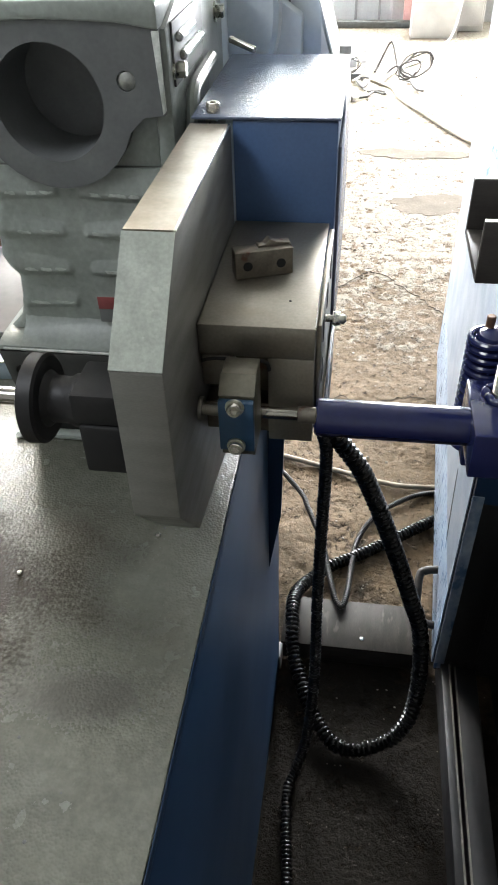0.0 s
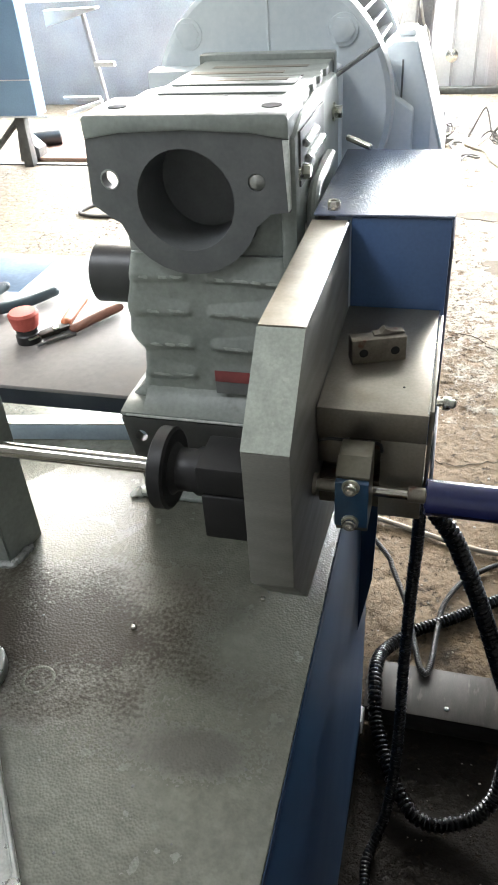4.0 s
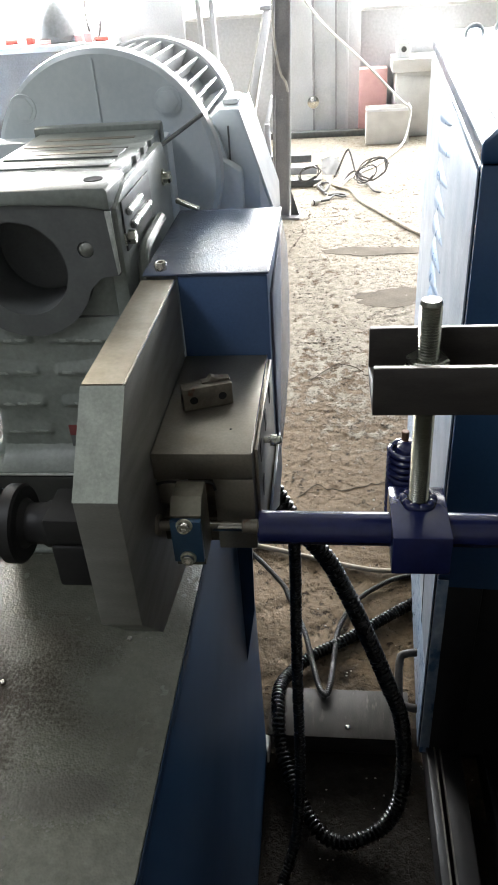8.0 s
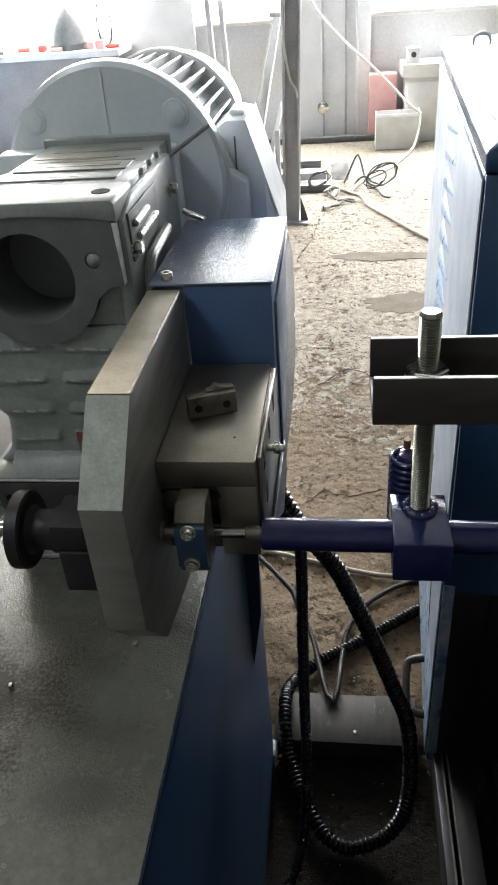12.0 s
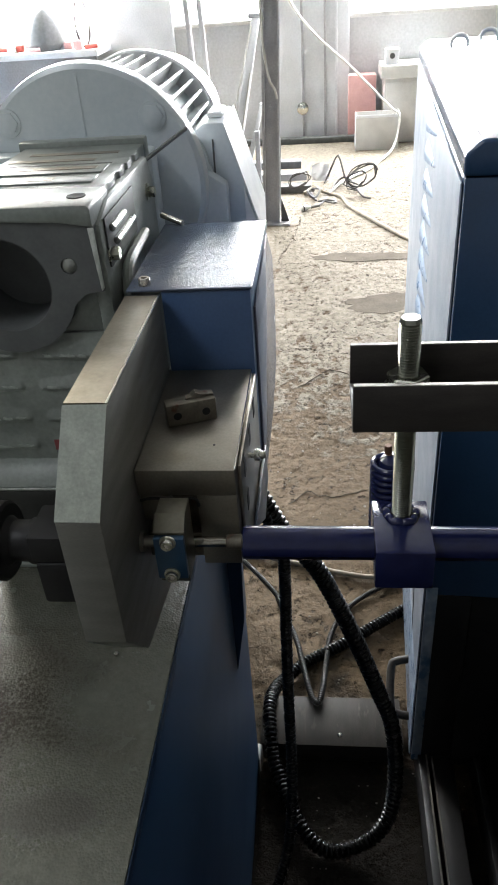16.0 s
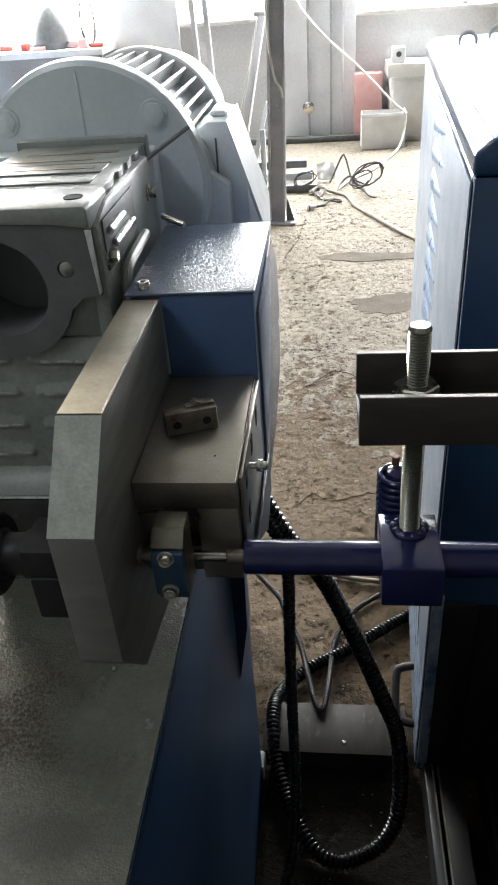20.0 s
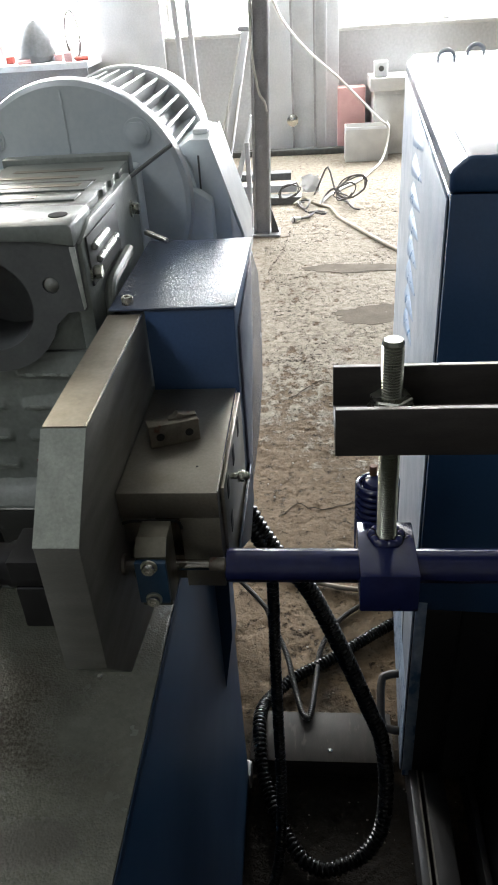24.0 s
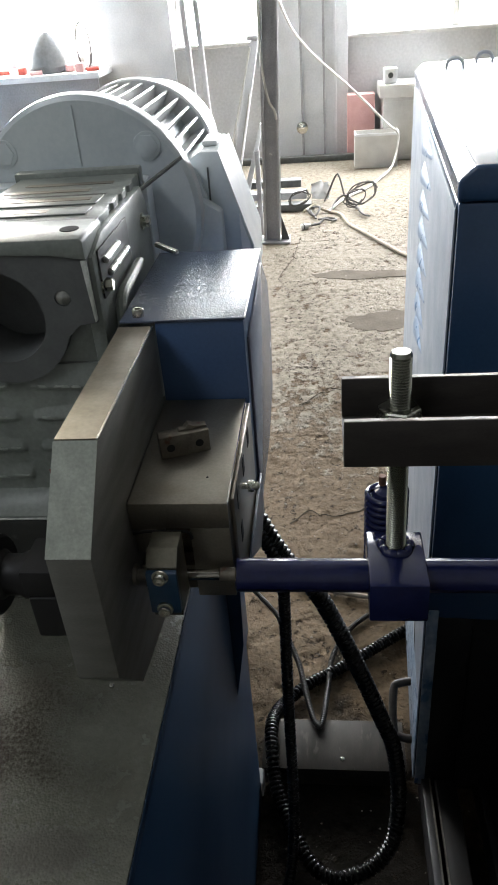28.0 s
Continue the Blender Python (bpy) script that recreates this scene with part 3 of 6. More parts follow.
def floor_mesh():
    """Trodden earth-brown base near the bench, broken screed with steps and crevices further off."""
    xs = np.concatenate([[-40, X0, -0.5], np.linspace(-0.36, 1.12, 330), [1.3, X1, 40]])
    near = 0.45 + 6.2 * np.linspace(0, 1, 820) ** 1.35
    ys = np.concatenate([[-40, Y0, 0.3], near, [6.9, Y1, 60]])
    x, y = np.meshgrid(xs, ys)
    fade = np.clip((x + 0.36) / 0.06, 0, 1) * np.clip((1.12 - x) / 0.06, 0, 1) * np.clip((y - 0.45) / 0.1, 0, 1) * np.clip((6.6 - y) / 0.4, 0, 1)
    crust = rough_sum(x, y, 21, 3, 6) + 0.25 * lattice(x, y, 2.2, 40) + 0.30 * np.clip(y - 1.4, 0, 1)
    plate = np.clip((crust + 0.10) / 0.10, 0, 1)
    clods = rough_sum(x, y, 26, 12, 4)
    mounds = rough_sum(x, y, 10, 71, 5)
    pits = np.clip(rough_sum(x, y, 15, 25, 4) - 0.50, 0, 1)
    ridge = np.abs(rough_sum(x, y, 3.2, 33, 5))
    crevice = np.clip(1 - ridge / 0.022, 0, 1)
    far = np.clip((y - 1.9) / 0.9, 0, 1)
    h = 0.0025 * lattice(x, y, 2.5, 50) + (0.0018 + 0.0008 * far) * (plate - 1) + (0.0022 - 0.0011 * far) * np.clip(clods, -1.2, 0.6) + 0.0028 * (1 - far) * np.clip(mounds, -1.3, 0.5) - 0.009 * pits - 0.006 * crevice * (0.4 + 0.6 * far)
    h = np.minimum(h, 0.0018) * fade
    n, m = len(xs), len(ys)
    idx = np.arange(n * m).reshape(m, n)
    quads = np.stack([idx[:-1, :-1], idx[:-1, 1:], idx[1:, 1:], idx[1:, :-1]], -1).reshape(-1, 4)
    me = bpy.data.meshes.new("floor")
    me.from_pydata(np.stack([x, y, h], -1).reshape(-1, 3).tolist(), [], quads.tolist())
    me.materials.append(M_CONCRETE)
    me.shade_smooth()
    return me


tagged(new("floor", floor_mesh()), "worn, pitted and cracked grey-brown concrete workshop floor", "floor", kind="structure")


def wall(name, x0, x1, y0, y1, z0, z1, label, material=None, parent=None):
    bm = box(x0, x1, y0, y1, z0, z1)
    if parent:
        return part(name, bm, material or M_WALL, parent)
    return thing(name, bm, material or M_WALL, ((x0 + x1) / 2, (y0 + y1) / 2, z0), label, "wall", kind="structure")


# far wall with three window openings
WIN = [(-5.2, -1.98), (-1.32, -0.42), (0.45, 3.6)]
SILL, HEAD = 1.16, 4.6
back = root("wall_back", (0, Y1, 0), "grey workshop wall with a band of bright windows", "wall", kind="structure")
part("lower_wall", box(X0, X1, Y1, Y1 + 0.3, 0, SILL), M_WALL, back)
part("upper_wall", box(X0, X1, Y1, Y1 + 0.3, HEAD, ZC), M_WALL, back)
edges = [X0] + [v for w in WIN for v in w] + [X1]
for a, b in zip(edges[0::2], edges[1::2]):
    part("pier", box(a, b, Y1, Y1 + 0.3, SILL, HEAD), M_WALL, back)
for i, (a, b) in enumerate(WIN):
    win = root("window_%d" % (i + 1), ((a + b) / 2, Y1 + 0.1, SILL), "overexposed workshop window with white frame", "window", kind="structure")
    part("window_sill", box(a - 0.03, b + 0.03, Y1 - 0.06, Y1 + 0.12, SILL - 0.04, SILL - 0.002, 0.006), M_OFFWHITE, win)
    for x in np.linspace(a + 0.03, b - 0.03, max(2, int((b - a) / 0.9) + 1)):
        part("mullion", box(x - 0.03, x + 0.03, Y1 + 0.08, Y1 + 0.14, SILL, HEAD, 0.005), M_OFFWHITE, win)
    part("transom", box(a, b, Y1 + 0.085, Y1 + 0.135, 2.3, 2.35, 0.005), M_OFFWHITE, win)
day = flat("overcast_daylight", (1.0, 1.0, 0.99), 1.0, 0.0, 11.0)
thing("backdrop", box(-9, 9, 10.4, 10.5, -0.5, 6), day, (0, 10.45, -0.5), "bright overcast daylight outside the windows", "backdrop", kind="structure")
wall("wall_right", X1, X1 + 0.3, Y0, Y1, 0, ZC, "grey workshop wall, darkened to cut bounced light", M_DIMWALL)
wall("wall_left", X0 - 0.3, X0, Y0, Y1, 0, ZC, "grey workshop wall, darkened to cut bounced light", M_DIMWALL)
wall("wall_behind", X0, X1, Y0 - 0.3, Y0, 0, ZC, "grey workshop wall, darkened to cut bounced light", M_DIMWALL)
# ceiling openings, both out of view; the rear one is added for the fill
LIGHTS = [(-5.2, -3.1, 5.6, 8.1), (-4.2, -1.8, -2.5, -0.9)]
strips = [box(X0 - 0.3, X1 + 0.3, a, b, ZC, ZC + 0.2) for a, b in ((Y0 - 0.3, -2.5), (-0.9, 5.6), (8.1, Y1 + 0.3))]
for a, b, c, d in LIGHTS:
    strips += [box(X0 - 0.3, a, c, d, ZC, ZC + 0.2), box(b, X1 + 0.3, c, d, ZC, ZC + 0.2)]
thing("ceiling", join(*strips), M_CEIL, (0, 2, ZC), "sheeted workshop ceiling with two unseen open rooflights", "ceiling", kind="structure")

# ---- the machine bed ----
BZ = 1.05
bed = root("machine_bench", (-0.7, -0.3, 0), "steel machine bench with hammered grey top and navy blue side", "bench")
part("top_plate", prism([(-1.6, -1.3), (0.003, -1.3), (0.003, 0.75), (-0.272, 0.75), (-0.272, 0.412), (-1.6, 0.412)], "z", BZ - 0.014, BZ, 0.0025), M_BED, bed, "hammered grey-green painted steel top")
part("side_panel", prism([(-1.3, 0.0), (0.66, 0.0), (0.66, BZ - 0.016), (-1.3, BZ - 0.016)], "x", -0.03, -0.001, 0.004), M_NAVY, bed, "navy blue painted steel side")
part("blue_edge", box(0.0032, 0.0044, -1.295, 0.748, BZ - 0.0135, BZ - 0.0015, 0.0004, 1), M_NAVY, bed, "navy painted edge of the top plate")
part("end_panel", box(-0.27, -0.031, 0.63, 0.66, 0.0, BZ - 0.016, 0.003), M_NAVY, bed)
part("end_panel", box(-1.58, -0.28, 0.37, 0.40, 0.0, BZ - 0.016, 0.003), M_NAVY, bed)
part("near_panel", box(-1.58, -0.031, -1.3, -1.27, 0.0, BZ - 0.016, 0.003), M_NAVY, bed)
part("gusset", prism([(-0.0008, 0.98), (0.028, 0.98), (0.020, 0.69), (-0.0008, 0.555)], "y", 0.50, 0.508, 0.001), M_NAVY, bed, "tapered navy gusset plate")
part("foot", box(-0.06, 0.004, 0.655, 0.70, 0.0, 0.05, 0.003), M_OFFWHITE, bed, "chipped pale foot bracket")

# ---- bracket plate with slide block and cover ----
plate = root("bearing_bracket", (-0.018, 0.15, 1.12), "thick pale grey steel bracket plate with chamfered corners", "bracket")
PROFILE = [(0.0, 1.193), (0.0, 1.319), (0.064, 1.383), (0.281, 1.383), (0.281, 1.10), (0.20, 1.10), (0.052, 1.128)]
part("plate", prism(PROFILE, "x", -0.035, 0.0, 0.0012), M_GROUND, plate, "bare ground thick steel plate")
part("chamfer_face", prism([(0.0004, 1.3202), (0.0636, 1.3834), (0.0628, 1.3842), (-0.0004, 1.3210)], "x", -0.0349, -0.0002), M_GREYPAINT, plate, "pale green painted chamfer")
part("top_face", box(-0.0348, -0.0002, 0.0655, 0.279, 1.3832, 1.3842, 0.0), M_PLATE, plate, "bare ground steel top face")

# highlight along the plate edge, laid on as a bright strip
part("edge_glint", prism([(0.0645, 1.3835), (0.279, 1.3835), (0.279, 1.3848), (0.0645, 1.3848)], "x", -0.0016, 0.0003), M_BRIGHT, plate, "thin bright strip for the edge highlight")

cover = root("drive_cover", (0.03, 0.4, 1.135), "hammered blue sheet steel drive cover", "cover")
part("cover_box", prism([(0.283, 1.302), (0.283, 1.386), (0.50, 1.386), (0.575, 1.328), (0.59, 1.25), (0.555, 1.165), (0.44, 1.135), (0.283, 1.135)], "x", 0.001, 0.0915, 0.002), M_BLUE, cover)
lid = part("cover_lid", box(-0.034, 0.093, 0.2815, 0.502, 1.3865, 1.389, 0.0008), M_LID, cover, "glossy hammered blue lid")
part("side_sheet", prism([(0.30, 1.36), (0.49, 1.375), (0.565, 1.322), (0.578, 1.25), (0.545, 1.172), (0.44, 1.145), (0.30, 1.145)], "x", 0.0918, 0.0945, 0.0006), M_SHEET, cover, "blue side sheet with its pale window sheen in the colour")
part("lower_blade", prism([(0.15, 1.19), (0.30, 1.19), (0.30, 1.142), (0.24, 1.13)], "x", 0.0935, 0.0965, 0.0005), M_NAVY, cover, "tapered navy lower blade")
# white line of light on the lid's right edge, made as a strip
part("edge_glint", box(0.0922, 0.0934, 0.283, 0.50, 1.3878, 1.3896), M_RUBBED, lid, "pale strip for the lid edge highlight")
socket_screw((-0.017, 0.295, 1.389), (0, 0, 1), 0.006, 0.008, lid)

block = root("slide_block", (0.044, 0.18, 1.195), "machined steel slide block with oily brown tarnish", "machine block")
part("upper_block", box(0.0008, 0.088, 0.096, 0.2805, 1.272, 1.299, 0.0012), M_STEEL, block)
# same kind of highlight strip on the block
part("edge_glint", box(0.0872, 0.0884, 0.0975, 0.28, 1.2980, 1.2994), M_BRIGHT, block, "thin bright strip for the edge highlight")
part("lower_block", box(0.053, 0.0878, 0.0962, 0.2805, 1.194, 1.2719, 0.0006), M_STEEL, block)
part("recess_back", box(0.0008, 0.0528, 0.125, 0.2805, 1.194, 1.2716, 0.0008), M_RUSTY, block, "recess wall, darker than the block")
part("lower_step", box(0.0008, 0.0526, 0.106, 0.1248, 1.194, 1.222, 0.001), M_RUSTY, block, "dark lower step")
part("step_block", box(0.0008, 0.0242, 0.103, 0.1248, 1.240, 1.2675, 0.001), M_STEEL, block, "small steel step")
side = part("side_cover", prism([(0.11, 1.2), (0.11, 1.294), (0.28, 1.294), (0.28, 1.15), (0.2, 1.165)], "x", 0.0883, 0.0918, 0.0008), M_STEEL, block, "thin steel side cover with slots")
for y, z in ((0.135, 1.277), (0.185, 1.278), (0.235, 1.279), (0.14, 1.235)):
    part("slot", box(0.0916, 0.0925, y - 0.006, y + 0.006, z - 0.009, z + 0.009, 0.0003), M_HOLE, side, "dark slot")
part("gasket", sweep(spline([(0.003, 0.0945, 1.268), (0.012, 0.0945, 1.2705), (0.03, 0.0945, 1.2705), (0.050, 0.0948, 1.2702), (0.0535, 0.0948, 1.2655), (0.054, 0.0948, 1.262)], 0.004), 0.0014, 8), M_HUB, block, "thin dark seal")
b1 = Vector((0.092, 0.162, 1.270))
part("side_bolt", lathe(b1, (1, 0, 0), [(0, 0.003), (0.006, 0.003), (0.006, 0.0055), (0.009, 0.006), (0.012, 0.0055), (0.012, 0.004), (0.015, 0.004), (0.017, 0.002)], 12), M_ZINC, side, "bright stud with nut")

# clamp on the shaft in front of the block
AX, AZ = 0.084, 1.2305
clamp = root("shaft_clamp", (0.037, 0.066, 1.219), "small steel shaft clamp with blue front and two screws", "clamp")
part("clamp_body", prism([(0.046, 1.219), (0.046, 1.2715), (0.058, 1.2825), (0.080, 1.2825), (0.080, 1.219)], "x", 0.0245, 0.0495, 0.001), M_CLAMP, clamp)
jaw = part("clamp_front", box(0.0243, 0.0497, 0.040, 0.0458, 1.2275, 1.2705, 0.001), M_JAW, clamp, "blue painted front jaw")
part("bevel_face", prism([(0.0457, 1.2722), (0.0577, 1.2832), (0.0573, 1.2838), (0.0452, 1.273)], "x", 0.0243, 0.0497), M_CLAMP, clamp, "worn bright bevel")
for z in (1.2675, 1.2330):
    part("washer", cyl((0.0365, 0.040, z), (0.0365, 0.0385, z), 0.0068, 20), M_ZINC, jaw)
    socket_screw((0.0365, 0.0385, z), (0, -1, 0), 0.0053, 0.0045, jaw)
part("collar", lathe((0.0006, AX, AZ), (1, 0, 0), [(0, 0.0095), (0.003, 0.0095), (0.003, 0.0052), (0.024, 0.0052)], 28), M_STEEL, clamp, "thin bearing collar")

# ---- the spindle line ----
shaft = root("spindle_shaft", (-0.3, AX, AZ), "long polished steel spindle shaft", "shaft")
part("long_shaft", cyl((-1.15, AX, AZ), (-0.12, AX, AZ), 0.0074, 24, 0.001), M_SHAFT, shaft)
part("sleeve", cyl((0.077, AX, AZ), (0.0915, AX, AZ), 0.0066, 20, 0.0008), M_RUSTY, shaft, "short steel sleeve")
part("thin_shaft", cyl((0.0, AX, AZ), (0.092, AX, AZ), 0.0048, 20), M_SHAFT, shaft)
part("flange_disc", lathe((-0.137, AX, AZ), (1, 0, 0), [(0, 0.031), (0.003, 0.0365), (0.014, 0.0365), (0.016, 0.034), (0.016, 0.028)], 40), M_HUB, shaft, "black turned flange disc")
part("neck", lathe((-0.122, AX, AZ), (1, 0, 0), [(0, 0.024), (0.006, 0.019), (0.02, 0.019), (0.024, 0.0215), (0.034, 0.0215)], 32), M_HUB, shaft, "black hub neck")
part("housing", box(-0.0955, -0.0358, AX - 0.0225, AX + 0.026, 1.2235, 1.252, 0.003), M_HUB, shaft, "black square upper housing")
for z in (1.236, 1.2):
    socket_screw((-0.045, AX - 0.0235, z), (0, -1, 0), 0.0035, 0.003, shaft, "socket_screw", "dull socket screw")
part("bearing_box", box(-0.092, -0.0356, AX - 0.024, AX + 0.04, 1.176, 1.2233, 0.003), M_HUB, shaft, "black bearing housing")

tube = root("pull_bar", (0.3, 0.094, 1.2), "violet blue painted steel bar through a square block", "bar")
TY, TZ = 0.0915, 1.2235
part("bar", cyl((0.0905, TY, TZ), (1.3, TY, TZ), 0.0150, 28, 0.0015), M_VIOLET, tube)
part("block", box(0.2055, 0.2545, 0.058, 0.1295, 1.2015, 1.2415, 0.0015), M_VIOLET, tube, "violet blue square steel block")
bead = sweep([Vector((0.2305 + (0.0122 + 0.0006 * math.sin(5 * t)) * math.cos(t), 0.109 + (0.0122 + 0.0006 * math.sin(5 * t)) * math.sin(t), 1.2420 + 0.0006 * math.sin(9 * t))) for t in np.linspace(0, 2 * math.pi, 57)], 0.0042, 12)
part("weld_bead", bead, M_VIOLET, tube, "glossy painted weld bead")

rod = root("threaded_rod", (0.2305, 0.109, 1.242), "bright zinc plated threaded rod with hex nut", "threaded rod")
prof, zz = [], 0.0
while zz < 0.183:
    prof += [(zz, 0.0070), (zz + 0.0010, 0.0086), (zz + 0.0013, 0.0086)]
    zz += 0.0024
prof += [(0.1855, 0.0080), (0.187, 0.0072)]
part("rod", lathe((0.2305, 0.109, 1.242), (-0.01, 0.0, 1), prof, 28), M_ROD, rod)
part("hex_nut", hex_prism((0.2291, 0.109, 1.3715), (0, 0, 1), 0.029, 0.0105), M_ZINC, rod, "bright hex nut")
part("washer", cyl((0.2291, 0.109, 1.3695), (0.2291, 0.109, 1.3715), 0.0185, 24), M_ZINC, rod)

chan = root("channel_bar", (0.7, 0.09, 1.365), "black steel channel bar clamped on the rod", "channel")
part("near_flange", box(0.1845, 1.3, 0.054, 0.0595, 1.362, 1.4005, 0.0012), M_BLACKSTEEL, chan)
part("far_flange", box(0.1845, 1.3, 0.1205, 0.126, 1.362, 1.4005, 0.0012), M_BLACKSTEEL, chan)
part("web", box(0.1845, 1.3, 0.0595, 0.1205, 1.362, 1.3675, 0.0006), M_BLACKSTEEL, chan)
for y in (0.0545, 0.1210):
    part("worn_edge", box(0.185, 1.3, y, y + 0.0045, 1.4003, 1.4009, 0.0002, 1), M_EDGE, chan, "bare worn top edge")

spring = root("painted_spring", (0.2265, 0.165, 1.15), "violet blue painted coil spring on a stud", "spring")
turns = [(a, 0.0176) for a in (i * 0.25 for i in range(408))]
run = [Vector((0.2265 + r * math.cos(a), 0.165 + r * math.sin(a), 1.148 + a * 0.00112)) for a, r in turns]
part("coil", sweep(run, 0.0031, 10), M_VIOLET, spring)
part("stud", lathe((0.2265, 0.165, 1.145), (0, 0, 1), [(0, 0.0140), (0.110, 0.0140), (0.117, 0.0115), (0.121, 0.004)], 32), M_VIOLET, spring, "violet blue core inside the coil")
part("stud_end", cyl((0.2225, 0.168, 1.266), (0.2225, 0.168, 1.276), 0.0036, 14, 0.0006), M_SOIL, spring, "brown stud end on the cap")
part("bracket_arm", box(0.214, 0.239, 0.1297, 0.17, 1.15, 1.165, 0.002), M_VIOLET, spring)

thing("grease_speck", lathe((0.066, 0.135, 1.2992), (0, 0, 1), [(0, 0.0012), (0.0005, 0.0009), (0.0007, 0.0)], 10), M_HUB, (0.066, 0.135, 1.2992), "tiny dark grease speck on the steel block", "speck")
loose = root("loose_clamp_piece", (0.04, 0.17, 1.299), "small loose steel clamp piece with two holes", "clamp piece")
TL = Matrix.Translation((0.0390, 0.179, 1.2995)) @ Matrix.Rotation(radians(20), 4, "Z")
lb = box(-0.0235, 0.0235, -0.008, 0.008, 0, 0.0225, 0.0012)
bmesh.ops.transform(lb, matrix=TL, verts=lb.verts)
part("body", lb, M_RUSTY, loose)
lb = prism([(-0.004, 0.0227), (0.023, 0.0227), (0.0225, 0.0245), (0.012, 0.0255), (0.006, 0.0285), (0.002, 0.0245), (-0.003, 0.0238)], "y", -0.002, 0.007, 0.0006)
bmesh.ops.transform(lb, matrix=TL, verts=lb.verts)
part("raised_edge", lb, M_RUSTY, loose)
for x in (-0.0135, 0.0135):
    lb = cyl((x, -0.0079, 0.0105), (x, -0.0084, 0.0105), 0.0038, 18)
    bmesh.ops.transform(lb, matrix=TL, verts=lb.verts)
    part("hole", lb, M_HOLE, loose, "dark bolt hole")

# ---- gearbox ----
gear = root("gearbox", (-0.15, 0.4, BZ), "grey-green cast iron gearbox with open bore and ribs", "gearbox")
CX, CZ = -0.157, 1.398
arc = [(CX + 0.073 * math.cos(radians(a)), CZ + 0.073 * math.sin(radians(a))) for a in range(-18, -163, -12)]
FL = [(-0.25, 1.462), (-0.247, 1.476), (-0.058, 1.476), (-0.055, 1.462), (-0.055, 1.390), (-0.074, 1.388)] + arc + [(-0.237, 1.381), (-0.254, 1.394)]
FL = FL[::-1]
flange = part("bore_flange", pierced(FL, (CX, CZ), 0.0485, "y", 0.278, 0.3535, 0.3505), M_BORE, gear, "dark grey machined flange face with round bore")
LIP = [(-0.2505, 1.455), (-0.2505, 1.473), (-0.2475, 1.4765), (-0.0575, 1.4765), (-0.0545, 1.473), (-0.0545, 1.455), (-0.09, 1.4605), (-0.152, 1.463), (-0.215, 1.4605)]
part("flange_lip", prism(LIP, "y", 0.2755, 0.345, 0.002), M_CAST, gear, "pale rubbed top lip")
for x in (-0.226, -0.076):
    part("tapped_hole", cyl((x, 0.309, 1.4764), (x, 0.309, 1.4772), 0.0095, 24), M_HOLE, gear, "dark tapped hole")
cut(flange, box(-0.27, -0.2235, 0.290, 0.36, 1.396, 1.452), cyl((-0.231, 0.27, 1.418), (-0.231, 0.30, 1.418), 0.0082, 28), cyl((-0.086, 0.27, 1.417), (-0.086, 0.302, 1.417), 0.0082, 28))
# chrome dome added to give the glint inside the open hole
part("hole_seat", lathe((-0.086, 0.2925, 1.417), (0, -1, 0), [(0, 0.0081), (0.0125, 0.0081), (0.0145, 0.0058), (0.0155, 0.0)], 24), M_CHROME, flange, "bright dome standing in for the glint in the bolt hole")
part("hole_rim", lathe((-0.231, 0.2779, 1.418), (0, -1, 0), [(0, 0.0098), (0.0006, 0.0094), (0.0006, 0.0083), (0, 0.0082)], 28, False), M_CAST, flange, "rubbed rim of the open bolt hole")
part("main_body", prism([(-0.252, 1.167), (-0.236, 1.182), (-0.229, 1.205), (-0.228, 1.228), (-0.241, 1.250), (-0.239, 1.285), (-0.227, 1.342), (-0.07, 1.342), (-0.06, 1.30), (-0.06, 1.165)], "y", 0.287, 0.56, 0.006, 3), M_CAST, gear)
RIBS = (1.322, 1.283, 1.243, 1.206)
BODY_Z = (1.167, 1.182, 1.205, 1.228, 1.250, 1.285, 1.342)
BODY_X = (-0.252, -0.236, -0.229, -0.228, -0.241, -0.239, -0.227)


